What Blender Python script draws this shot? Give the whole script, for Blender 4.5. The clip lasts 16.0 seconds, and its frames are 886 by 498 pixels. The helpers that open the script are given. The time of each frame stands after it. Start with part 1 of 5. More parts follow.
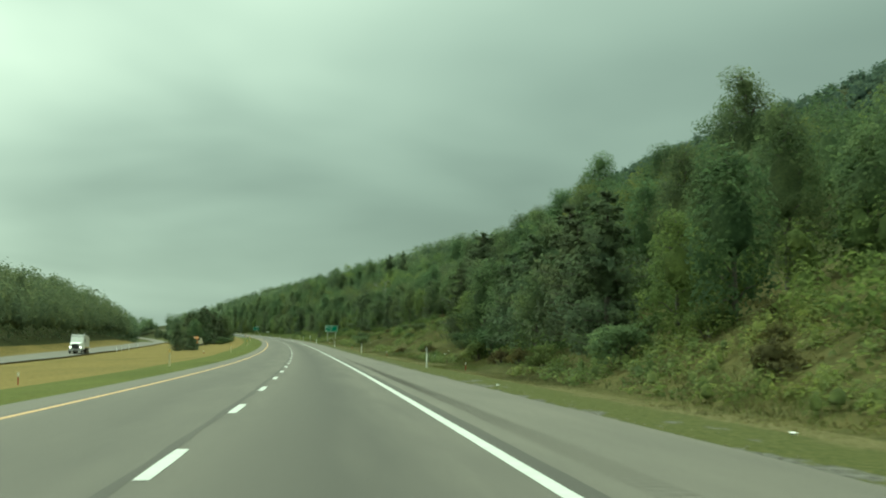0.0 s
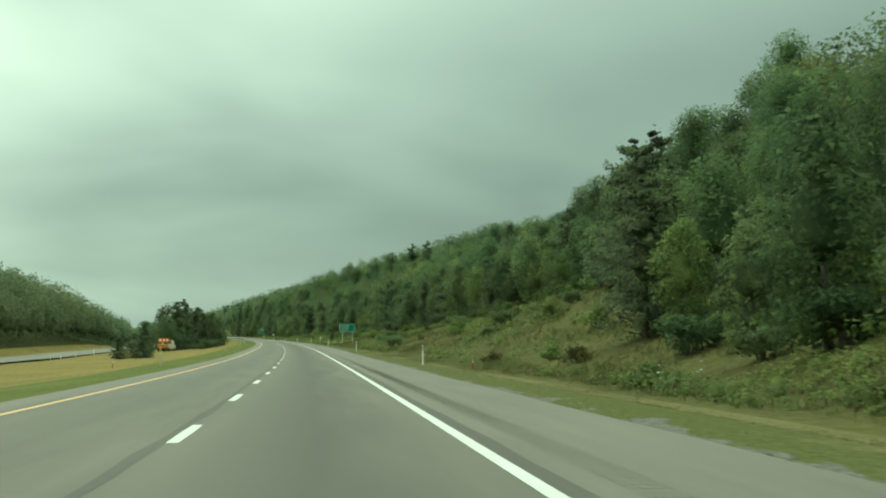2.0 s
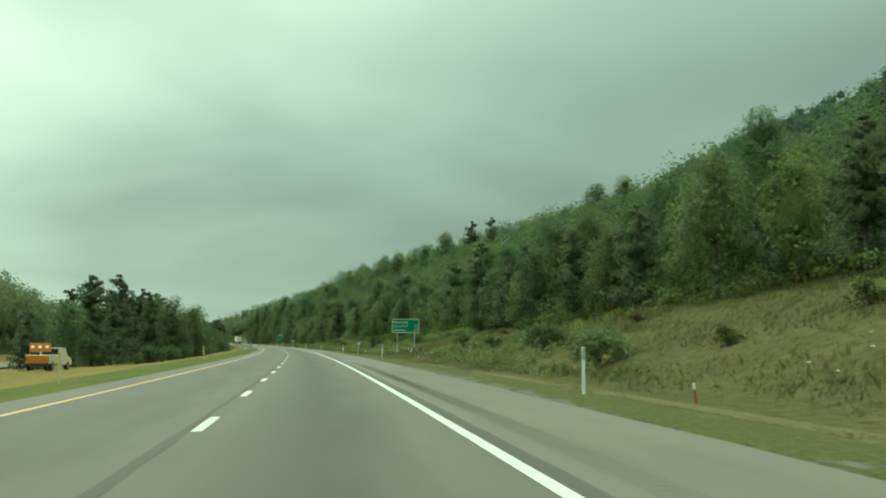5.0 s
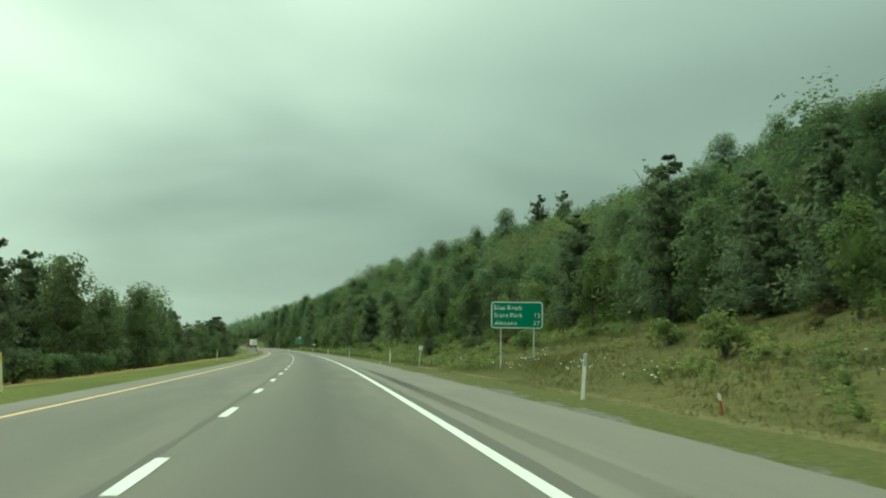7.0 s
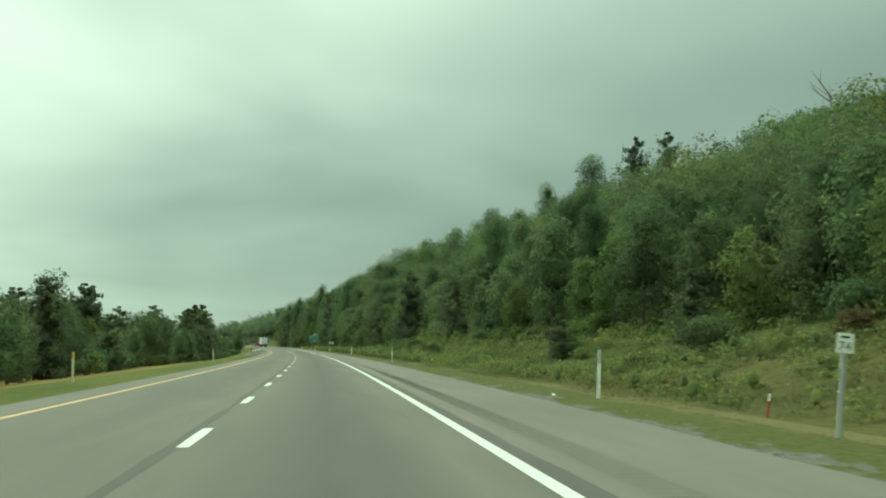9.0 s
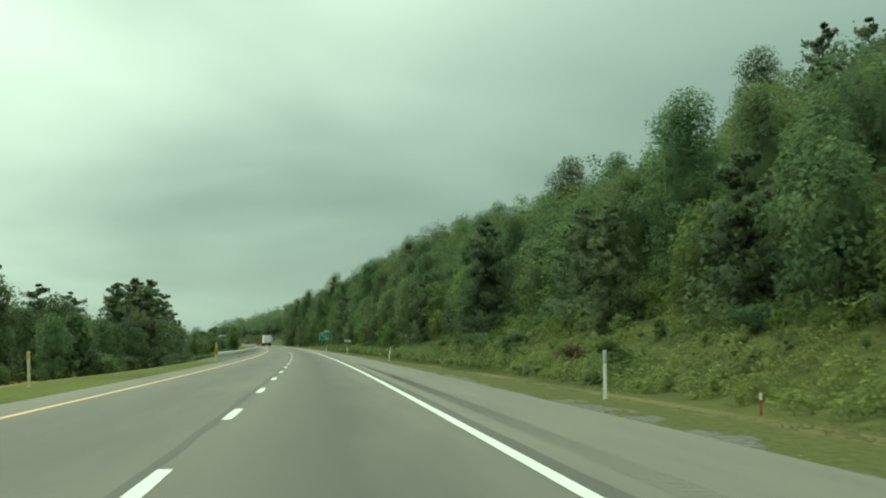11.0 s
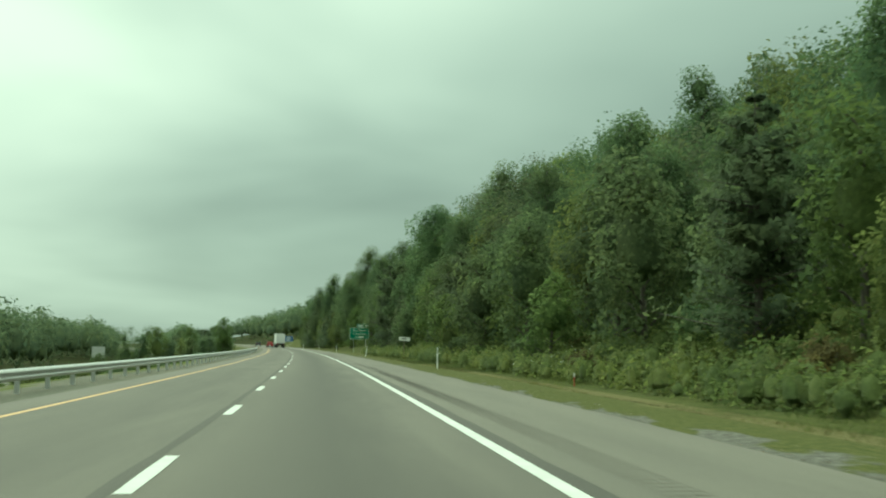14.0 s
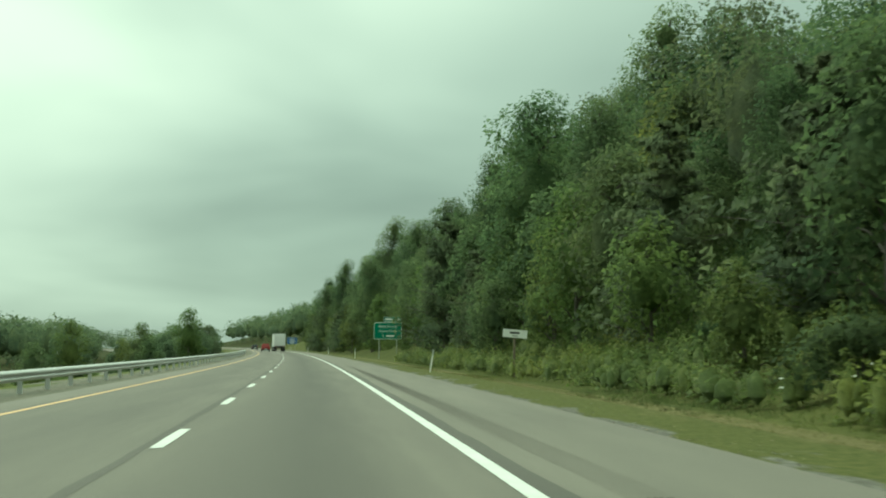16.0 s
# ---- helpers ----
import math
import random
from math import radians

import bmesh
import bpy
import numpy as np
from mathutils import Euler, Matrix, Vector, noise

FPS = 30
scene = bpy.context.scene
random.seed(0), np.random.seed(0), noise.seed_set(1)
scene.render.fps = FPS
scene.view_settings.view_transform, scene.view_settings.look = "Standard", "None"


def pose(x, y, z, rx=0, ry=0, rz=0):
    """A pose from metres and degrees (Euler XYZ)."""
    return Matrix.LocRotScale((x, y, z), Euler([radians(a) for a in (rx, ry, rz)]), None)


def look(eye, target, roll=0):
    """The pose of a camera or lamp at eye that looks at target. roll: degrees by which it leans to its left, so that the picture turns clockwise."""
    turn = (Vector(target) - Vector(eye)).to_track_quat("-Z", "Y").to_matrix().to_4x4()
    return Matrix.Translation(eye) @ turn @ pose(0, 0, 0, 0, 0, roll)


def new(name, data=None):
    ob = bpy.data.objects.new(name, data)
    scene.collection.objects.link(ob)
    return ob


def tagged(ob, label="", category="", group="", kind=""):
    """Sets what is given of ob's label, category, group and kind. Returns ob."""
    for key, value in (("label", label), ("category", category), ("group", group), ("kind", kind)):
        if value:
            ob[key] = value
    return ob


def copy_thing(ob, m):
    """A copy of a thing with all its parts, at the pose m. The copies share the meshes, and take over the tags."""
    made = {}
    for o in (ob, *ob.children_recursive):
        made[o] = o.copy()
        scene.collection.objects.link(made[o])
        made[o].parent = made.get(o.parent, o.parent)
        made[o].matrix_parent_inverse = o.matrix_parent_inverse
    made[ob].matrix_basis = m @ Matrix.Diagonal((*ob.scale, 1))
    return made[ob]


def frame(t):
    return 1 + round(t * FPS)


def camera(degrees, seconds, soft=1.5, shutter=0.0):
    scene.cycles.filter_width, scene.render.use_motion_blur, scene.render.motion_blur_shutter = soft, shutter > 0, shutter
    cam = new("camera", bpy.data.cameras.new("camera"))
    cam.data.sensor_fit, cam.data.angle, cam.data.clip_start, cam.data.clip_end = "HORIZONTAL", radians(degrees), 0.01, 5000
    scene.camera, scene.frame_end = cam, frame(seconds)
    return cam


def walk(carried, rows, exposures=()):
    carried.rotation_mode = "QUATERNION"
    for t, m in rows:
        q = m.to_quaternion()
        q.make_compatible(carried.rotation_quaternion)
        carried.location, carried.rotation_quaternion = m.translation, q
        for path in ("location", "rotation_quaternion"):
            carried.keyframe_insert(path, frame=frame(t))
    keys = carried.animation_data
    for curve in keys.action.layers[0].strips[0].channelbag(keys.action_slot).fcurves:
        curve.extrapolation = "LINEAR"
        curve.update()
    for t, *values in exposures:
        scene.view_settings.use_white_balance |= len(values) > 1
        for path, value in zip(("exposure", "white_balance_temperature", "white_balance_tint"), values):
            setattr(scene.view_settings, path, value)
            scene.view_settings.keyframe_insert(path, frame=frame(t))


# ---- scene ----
import functools

cam = camera(38.14, 16.0, 2.0, 0.12)
# seconds, eye, yaw (to the left), pitch, lean
ROWS = [
    (0.0, 1.61, -0.126, 1.185, -5.173, 4.716, 0.391),
    (0.5, 1.503, 19.246, 1.271, -4.974, 4.764, 0.298),
    (1.0, 1.38, 38.963, 1.383, -4.863, 4.794, 0.16),
    (1.5, 1.208, 58.807, 1.518, -4.812, 4.797, 0.012),
    (2.0, 1.018, 78.243, 1.679, -4.684, 4.857, -0.03),
    (2.5, 0.631, 97.580, 1.865, -4.476, 4.842, 0.108),
    (3.0, 0.268, 116.840, 2.075, -4.258, 4.948, 0.11),
    (3.5, -0.114, 136.600, 2.309, -4.053, 4.939, -0.136),
    (4.0, -0.718, 155.876, 2.568, -3.883, 4.973, -0.278),
    (6.5, -4.498, 252.782, 4.141, -2.716, 5.467, 0.423),
    (7.0, -5.372, 272.429, 4.47, -2.429, 5.437, 0.389),
    (7.5, -6.412, 291.794, 4.799, -2.361, 5.456, 0.358),
    (8.0, -7.473, 310.894, 5.128, -2.262, 5.429, 0.297),
    (8.5, -8.486, 330.512, 5.459, -1.989, 5.44, 0.166),
    (9.0, -9.711, 350.098, 5.79, -1.646, 5.351, 0.063),
    (9.5, -11.015, 369.165, 6.121, -1.529, 5.352, 0.095),
    (10.0, -12.385, 388.464, 6.454, -1.351, 5.31, 0.154),
    (12.5, -19.584, 485.101, 8.131, -0.859, 5.386, 0.105),
    (13.0, -21.183, 504.664, 8.473, -0.588, 5.399, -0.017),
    (13.5, -23.056, 524.198, 8.819, -0.246, 5.41, 0.112),
    (14.0, -24.933, 543.223, 9.167, -0.006, 5.388, 0.226),
    (14.5, -26.659, 562.335, 9.519, 0.18, 5.362, 0.074),
    (15.0, -28.496, 581.899, 9.874, 0.251, 5.364, -0.062),
    (15.5, -30.436, 601.390, 10.233, 0.307, 5.43, -0.042),
    (16.0, -32.403, 620.449, 10.594, 0.377, 5.506, 0.042),
]

def heading(yaw, pitch):
    a, b = radians(yaw), radians(pitch)
    return Vector((-math.sin(a) * math.cos(b), math.cos(a) * math.cos(b), math.sin(b)))


walk(cam, [(t, look((x, y, z), Vector((x, y, z)) + heading(yaw, pitch) * 50, lean)) for t, x, y, z, yaw, pitch, lean in ROWS],
     exposures=[(0.0, 0.5, 6660, -28), (16.0, 0.5, 6660, -28)])

# ------------------------------------------------------------------ world and sun
SUN_AZ, SUN_EL = radians(-50), radians(42)        # behind the cloud, ahead and to the left
THIN_AZ, THIN_EL = radians(-24), radians(25)      # where the cloud is thinnest
world = bpy.data.worlds.new("overcast")
scene.world = world
world.use_nodes = True


def sky_nodes():
    nt = world.node_tree
    nt.nodes.clear()
    N, L = nt.nodes.new, nt.links.new

    def math_node(op, a, b=None, clamp=False):
        n = N("ShaderNodeMath")
        n.operation, n.use_clamp = op, clamp
        for i, v in enumerate((a, b)):
            if v is None:
                continue
            if isinstance(v, (int, float)):
                n.inputs[i].default_value = v
            else:
                L(v, n.inputs[i])
        return n.outputs[0]

    tc = N("ShaderNodeTexCoord")
    sep = N("ShaderNodeSeparateXYZ")
    L(tc.outputs["Generated"], sep.inputs[0])
    up = math_node("MAXIMUM", sep.outputs[2], 0.02)
    # clouds lie on a flat layer: the direction over its height gives the place on it
    flat = N("ShaderNodeCombineXYZ")
    L(math_node("DIVIDE", sep.outputs[0], math_node("ADD", up, 0.16)), flat.inputs[0])
    L(math_node("DIVIDE", sep.outputs[1], math_node("ADD", up, 0.16)), flat.inputs[1])

    def cloud(scale, detail, rough, offset, warp):
        m = N("ShaderNodeMapping")
        m.inputs["Location"].default_value = offset
        m.inputs["Scale"].default_value = (1.0, 0.8, 1.0)
        L(flat.outputs[0], m.inputs[0])
        n = N("ShaderNodeTexNoise")
        n.inputs["Scale"].default_value, n.inputs["Detail"].default_value = scale, detail
        n.inputs["Roughness"].default_value, n.inputs["Distortion"].default_value = rough, warp
        L(m.outputs[0], n.inputs["Vector"])
        return n.outputs["Fac"]

    broad = cloud(0.9, 3.0, 0.45, (3.1, 1.2, 0.0), 0.3)
    fine = cloud(1.6, 4.0, 0.45, (0.4, 7.7, 0.0), 0.3)
    dot = N("ShaderNodeVectorMath")
    dot.operation = "DOT_PRODUCT"
    L(tc.outputs["Generated"], dot.inputs[0])
    dot.inputs[1].default_value = (math.sin(THIN_AZ) * math.cos(THIN_EL), math.cos(THIN_AZ) * math.cos(THIN_EL), math.sin(THIN_EL))
    near_sun = math_node("POWER", math_node("MAXIMUM", dot.outputs["Value"], 0.0), 7.5)
    base = math_node("ADD", 0.111, math_node("ADD", math_node("MULTIPLY", up, 0.42), math_node("MULTIPLY", math_node("POWER", up, 3.0), 2.0)))
    glow = math_node("ADD", base, math_node("MULTIPLY", near_sun, 0.52))
    vary = math_node("ADD", 0.27, math_node("ADD", math_node("MULTIPLY", broad, 1.12), math_node("MULTIPLY", fine, 0.22)))
    level = math_node("MULTIPLY", glow, vary)
    sky = N("ShaderNodeTexSky")
    sky.sky_type, sky.sun_disc = "NISHITA", False
    sky.sun_elevation, sky.sun_rotation = SUN_EL, SUN_AZ
    sky.air_density, sky.dust_density = 1.0, 3.0
    # thick cloud is bluish grey, thin cloud near the sun whiter
    tint = N("ShaderNodeValToRGB")
    tint.color_ramp.elements[0].position, tint.color_ramp.elements[0].color = 0.15, (0.86, 1.0, 1.0, 1)
    tint.color_ramp.elements[1].position, tint.color_ramp.elements[1].color = 0.75, (0.99, 1.02, 0.96, 1)
    L(level, tint.inputs[0])
    grey = N("ShaderNodeVectorMath")
    grey.operation = "SCALE"
    L(tint.outputs[0], grey.inputs[0])
    L(level, grey.inputs["Scale"])
    bg_cloud, bg_sky, add, out = N("ShaderNodeBackground"), N("ShaderNodeBackground"), N("ShaderNodeAddShader"), N("ShaderNodeOutputWorld")
    L(grey.outputs[0], bg_cloud.inputs[0])
    bg_cloud.inputs[1].default_value = 1.0
    L(sky.outputs[0], bg_sky.inputs[0])
    bg_sky.inputs[1].default_value = 0.006
    L(bg_cloud.outputs[0], add.inputs[0])
    L(bg_sky.outputs[0], add.inputs[1])
    L(add.outputs[0], out.inputs[0])


sky_nodes()
sun = new("sun", bpy.data.lights.new("sun", "SUN"))
sun.data.energy, sun.data.angle, sun.data.color = 1.1, radians(45), (1.0, 0.97, 0.92)
sun.matrix_world = look((math.sin(SUN_AZ) * math.cos(SUN_EL), math.cos(SUN_AZ) * math.cos(SUN_EL), math.sin(SUN_EL)), (0, 0, 0))

# ------------------------------------------------------------------ materials


def material(name, rough=0.8, metal=0.0):
    m = bpy.data.materials.new(name)
    m.use_nodes = True
    b = m.node_tree.nodes["Principled BSDF"]
    b.inputs["Roughness"].default_value, b.inputs["Metallic"].default_value = rough, metal
    return m, b, m.node_tree.nodes.new, m.node_tree.links.new


def coords(N, L, kind="Object", scale=(1, 1, 1)):
    tc, mp = N("ShaderNodeTexCoord"), N("ShaderNodeMapping")
    mp.inputs["Scale"].default_value = scale
    L(tc.outputs[kind], mp.inputs[0])
    return mp.outputs[0]


def noise_node(N, L, vec, scale, detail=4.0, rough=0.55):
    n = N("ShaderNodeTexNoise")
    n.inputs["Scale"].default_value, n.inputs["Detail"].default_value, n.inputs["Roughness"].default_value = scale, detail, rough
    L(vec, n.inputs["Vector"])
    return n.outputs["Fac"]


def ramp(N, L, fac, stops):
    r = N("ShaderNodeValToRGB")
    while len(r.color_ramp.elements) < len(stops):
        r.color_ramp.elements.new(0.5)
    for e, (p, c) in zip(r.color_ramp.elements, stops):
        e.position, e.color = p, (*c, 1)
    L(fac, r.inputs[0])
    return r.outputs[0]


def blend(N, L, a, b, fac, mode="MIX"):
    n = N("ShaderNodeMix")
    n.data_type, n.blend_type = "RGBA", mode
    for sock, v in ((n.inputs["Factor"], fac), (n.inputs["A"], a), (n.inputs["B"], b)):
        if isinstance(v, (int, float)):
            sock.default_value = v
        elif isinstance(v, tuple):
            sock.default_value = (*v, 1)
        else:
            L(v, sock)
    return n.outputs["Result"]


def calc(N, L, op, a, b=0.0, clamp=False):
    n = N("ShaderNodeMath")
    n.operation, n.use_clamp = op, clamp
    for i, v in enumerate((a, b)):
        if isinstance(v, (int, float)):
            n.inputs[i].default_value = v
        else:
            L(v, n.inputs[i])
    return n.outputs[0]


def bump(N, L, b, height, strength, dist):
    n = N("ShaderNodeBump")
    n.inputs["Strength"].default_value, n.inputs["Distance"].default_value = strength, dist
    L(height, n.inputs["Height"])
    L(n.outputs[0], b.inputs["Normal"])


def painted(name, colour, rough=0.55, metal=0.0, vary=0.12, scale=3.0):
    m, b, N, L = material(name, rough, metal)
    v = coords(N, L)
    lo = tuple(c * (1 - vary) for c in colour)
    n1, n2 = noise_node(N, L, v, scale), noise_node(N, L, v, scale * 14, 2.0)
    c = ramp(N, L, n1, [(0.3, lo), (0.7, colour)])
    c = blend(N, L, c, tuple(c * (1 - 2 * vary) for c in colour), calc(N, L, "MULTIPLY", calc(N, L, "GREATER_THAN", n2, 0.66), 0.5))
    L(c, b.inputs["Base Color"])
    bump(N, L, b, n2, 0.08, 0.01)
    return m


def asphalt(name, base, bands=()):
    """Worn asphalt. The UV map holds metres across (u) and along (v). bands: (centre, half width, factor) of oil and tyre stains."""
    m, b, N, L = material(name, 0.86)
    uv = coords(N, L, "UV")
    sep = N("ShaderNodeSeparateXYZ")
    L(uv, sep.inputs[0])
    fine = noise_node(N, L, uv, 55.0, 3.0, 0.7)
    mid = noise_node(N, L, coords(N, L, "UV", (1.2, 0.10, 1)), 1.0, 5.0)
    wide = noise_node(N, L, coords(N, L, "UV", (0.15, 0.02, 1)), 1.0, 3.0)
    c = ramp(N, L, fine, [(0.25, tuple(x * 0.72 for x in base)), (0.55, base), (0.8, tuple(min(1, x * 1.35) for x in base))])
    c = blend(N, L, c, ramp(N, L, mid, [(0.3, (0.82, 0.82, 0.82)), (0.7, (1.08, 1.08, 1.07))]), 1.0, "MULTIPLY")
    c = blend(N, L, c, ramp(N, L, wide, [(0.3, (0.92, 0.92, 0.92)), (0.7, (1.06, 1.06, 1.05))]), 1.0, "MULTIPLY")
    for centre, half, factor in bands:
        wob = calc(N, L, "MULTIPLY", calc(N, L, "SUBTRACT", mid, 0.5), half * 0.8)
        dist = calc(N, L, "ABSOLUTE", calc(N, L, "SUBTRACT", calc(N, L, "ADD", sep.outputs[0], wob), centre))
        k = calc(N, L, "SUBTRACT", 1.0, calc(N, L, "DIVIDE", dist, half), True)
        k = calc(N, L, "MULTIPLY", calc(N, L, "POWER", k, 0.8), 1 - factor)
        c = blend(N, L, c, (base[0] * 0.35, base[1] * 0.35, base[2] * 0.35), k)
    L(c, b.inputs["Base Color"])
    bump(N, L, b, fine, 0.35, 0.01)
    return m


def foliage(name, dark, light, tip, gloss=0.6):
    """Leaves: each one varies by its island, each tree by its object, with light shining through."""
    m, b, N, L = material(name, gloss)
    b.inputs["Specular IOR Level"].default_value = 0.12
    geo, info = N("ShaderNodeNewGeometry"), N("ShaderNodeObjectInfo")
    c = ramp(N, L, geo.outputs["Random Per Island"], [(0.0, dark), (0.6, light), (1.0, tip)])
    hue = N("ShaderNodeHueSaturation")
    L(c, hue.inputs["Color"])
    L(calc(N, L, "ADD", 0.475, calc(N, L, "MULTIPLY", info.outputs["Random"], 0.045)), hue.inputs["Hue"])
    L(calc(N, L, "ADD", 0.8, calc(N, L, "MULTIPLY", calc(N, L, "FRACT", calc(N, L, "MULTIPLY", info.outputs["Random"], 7.3)), 0.45)), hue.inputs["Value"])
    patch = noise_node(N, L, coords(N, L), 0.55, 3.0)
    c = blend(N, L, hue.outputs[0], ramp(N, L, patch, [(0.3, (0.82, 0.86, 0.88)), (0.7, (1.18, 1.14, 1.02))]), 1.0, "MULTIPLY")
    small = noise_node(N, L, coords(N, L), 5.0, 3.0, 0.7)
    c = blend(N, L, c, ramp(N, L, small, [(0.3, (0.72, 0.74, 0.76)), (0.7, (1.22, 1.20, 1.16))]), 1.0, "MULTIPLY")
    wide = noise_node(N, L, coords(N, L), 0.13, 2.0)
    c = blend(N, L, c, ramp(N, L, wide, [(0.32, (0.74, 0.80, 0.86)), (0.5, (1.0, 1.0, 1.0)), (0.68, (1.20, 1.13, 0.98))]), 1.0, "MULTIPLY")
    L(c, b.inputs["Base Color"])
    tr, mix = N("ShaderNodeBsdfTranslucent"), N("ShaderNodeMixShader")
    L(c, tr.inputs[0])
    mix.inputs[0].default_value = 0.55
    L(b.outputs[0], mix.inputs[1])
    L(tr.outputs[0], mix.inputs[2])
    L(mix.outputs[0], m.node_tree.nodes["Material Output"].inputs[0])
    return m


def bark(name, dark, light):
    m, b, N, L = material(name, 0.9)
    n = noise_node(N, L, coords(N, L, "Object", (6, 6, 1.2)), 1.5, 5.0)
    L(ramp(N, L, n, [(0.3, dark), (0.7, light)]), b.inputs["Base Color"])
    bump(N, L, b, n, 0.5, 0.03)
    return m


def soil(name, stops, uv_scale, wide):
    """Grass, gravel or earth: three colours by noise at two sizes."""
    m, b, N, L = material(name, 0.95)
    b.inputs["Specular IOR Level"].default_value = 0.06
    n1 = noise_node(N, L, coords(N, L, "UV", uv_scale), 1.0, 6.0, 0.65)
    n2 = noise_node(N, L, coords(N, L, "UV", wide), 1.0, 4.0)
    c = ramp(N, L, n1, stops)
    c = blend(N, L, c, ramp(N, L, n2, [(0.3, (0.78, 0.82, 0.74)), (0.7, (1.15, 1.1, 1.0))]), 1.0, "MULTIPLY")
    L(c, b.inputs["Base Color"])
    bump(N, L, b, n1, 0.7, 0.08)
    return m


def verge_soil(name):
    """The strip beside the shoulder, by metres across (u): gravel, then green grass, then mown straw, with ragged borders."""
    m, b, N, L = material(name, 0.95)
    b.inputs["Specular IOR Level"].default_value = 0.06
    sep = N("ShaderNodeSeparateXYZ")
    L(coords(N, L, "UV"), sep.inputs[0])
    fine = noise_node(N, L, coords(N, L, "UV", (7, 4, 1)), 1.0, 6.0, 0.7)
    mid = noise_node(N, L, coords(N, L, "UV", (1.1, 0.35, 1)), 1.0, 5.0, 0.6)
    long = noise_node(N, L, coords(N, L, "UV", (0.5, 0.06, 1)), 1.0, 3.0)
    grass = ramp(N, L, fine, [(0.3, (0.046, 0.053, 0.017)), (0.5, (0.076, 0.081, 0.028)), (0.75, (0.120, 0.112, 0.048))])
    straw = ramp(N, L, fine, [(0.3, (0.078, 0.074, 0.030)), (0.5, (0.126, 0.112, 0.052)), (0.75, (0.184, 0.156, 0.084))])
    stones = ramp(N, L, fine, [(0.3, (0.066, 0.062, 0.056)), (0.5, (0.118, 0.111, 0.098)), (0.75, (0.21, 0.20, 0.18))])
    rag = calc(N, L, "ADD", calc(N, L, "MULTIPLY", calc(N, L, "SUBTRACT", mid, 0.5), 3.6), calc(N, L, "MULTIPLY", calc(N, L, "SUBTRACT", long, 0.5), 2.0))
    across = calc(N, L, "ADD", sep.outputs[0], rag)
    k = calc(N, L, "DIVIDE", calc(N, L, "SUBTRACT", across, 8.35), 0.7, True)
    c = blend(N, L, grass, straw, k)
    k = calc(N, L, "DIVIDE", calc(N, L, "SUBTRACT", 7.05, across), 0.22, True)
    c = blend(N, L, c, stones, k)
    L(c, b.inputs["Base Color"])
    bump(N, L, b, fine, 0.7, 0.06)
    return m


M_VERGE = verge_soil("verge")
M_LANE = asphalt("lane_asphalt", (0.108, 0.097, 0.081), [(1.75, 1.35, 0.30), (-1.8, 1.2, 0.75)])
M_SHOULDER = asphalt("shoulder_asphalt", (0.127, 0.114, 0.095), [(4.53, 0.36, 0.97)])
M_SEAL = asphalt("crack_seal", (0.068, 0.061, 0.052))
M_GROOVE = asphalt("milled_groove", (0.131, 0.118, 0.099))
M_OPPOSITE = asphalt("opposite_asphalt", (0.135, 0.122, 0.101))
M_WHITE = painted("white_line", (0.539, 0.549, 0.521), 0.7, vary=0.14, scale=2.0)
M_YELLOW = painted("yellow_line", (0.54, 0.335, 0.16), 0.7, vary=0.14, scale=2.0)
M_GRAVEL = soil("gravel", [(0.3, (0.067, 0.063, 0.057)), (0.5, (0.133, 0.128, 0.114)), (0.75, (0.237, 0.228, 0.209))], (9, 9, 1), (0.5, 0.2, 1))
M_GRASS = soil("verge_grass", [(0.3, (0.059, 0.071, 0.020)), (0.5, (0.089, 0.100, 0.031)), (0.75, (0.130, 0.129, 0.050))], (5, 2.5, 1), (0.25, 0.08, 1))
M_BANK = soil("grass_bank", [(0.3, (0.049, 0.050, 0.020)), (0.5, (0.081, 0.077, 0.031)), (0.75, (0.122, 0.103, 0.049))], (2.2, 1.4, 1), (0.12, 0.09, 1))
M_BANK_LUSH = soil("green_bank", [(0.3, (0.044, 0.053, 0.017)), (0.5, (0.071, 0.078, 0.028)), (0.75, (0.104, 0.102, 0.043))], (2.2, 1.4, 1), (0.12, 0.09, 1))
M_MEADOW = soil("dry_meadow", [(0.3, (0.082, 0.073, 0.023)), (0.5, (0.163, 0.125, 0.048)), (0.75, (0.241, 0.185, 0.082))], (3, 1.2, 1), (0.12, 0.05, 1))
M_FLOOR = soil("forest_floor", [(0.3, (0.02, 0.024, 0.009)), (0.5, (0.035, 0.04, 0.014)), (0.75, (0.06, 0.058, 0.022))], (0.6, 0.6, 1), (0.05, 0.05, 1))
M_LEAF = foliage("broad_leaves", (0.085, 0.120, 0.059), (0.113, 0.155, 0.075), (0.142, 0.187, 0.088), 0.8)
M_LEAF_LIGHT = foliage("light_leaves", (0.105, 0.139, 0.049), (0.133, 0.174, 0.060), (0.162, 0.199, 0.074), 0.8)
M_NEEDLE = foliage("pine_needles", (0.093, 0.121, 0.069), (0.119, 0.153, 0.087), (0.145, 0.181, 0.103), 0.8)
M_RUST = foliage("dry_leaves", (0.094, 0.084, 0.037), (0.121, 0.106, 0.047), (0.154, 0.130, 0.059), 0.8)
M_BLADE = foliage("tall_grass", (0.088, 0.086, 0.032), (0.116, 0.107, 0.045), (0.158, 0.132, 0.063), 0.8)
M_BLADE_LUSH = foliage("lush_grass", (0.075, 0.091, 0.030), (0.104, 0.118, 0.040), (0.142, 0.142, 0.057), 0.8)
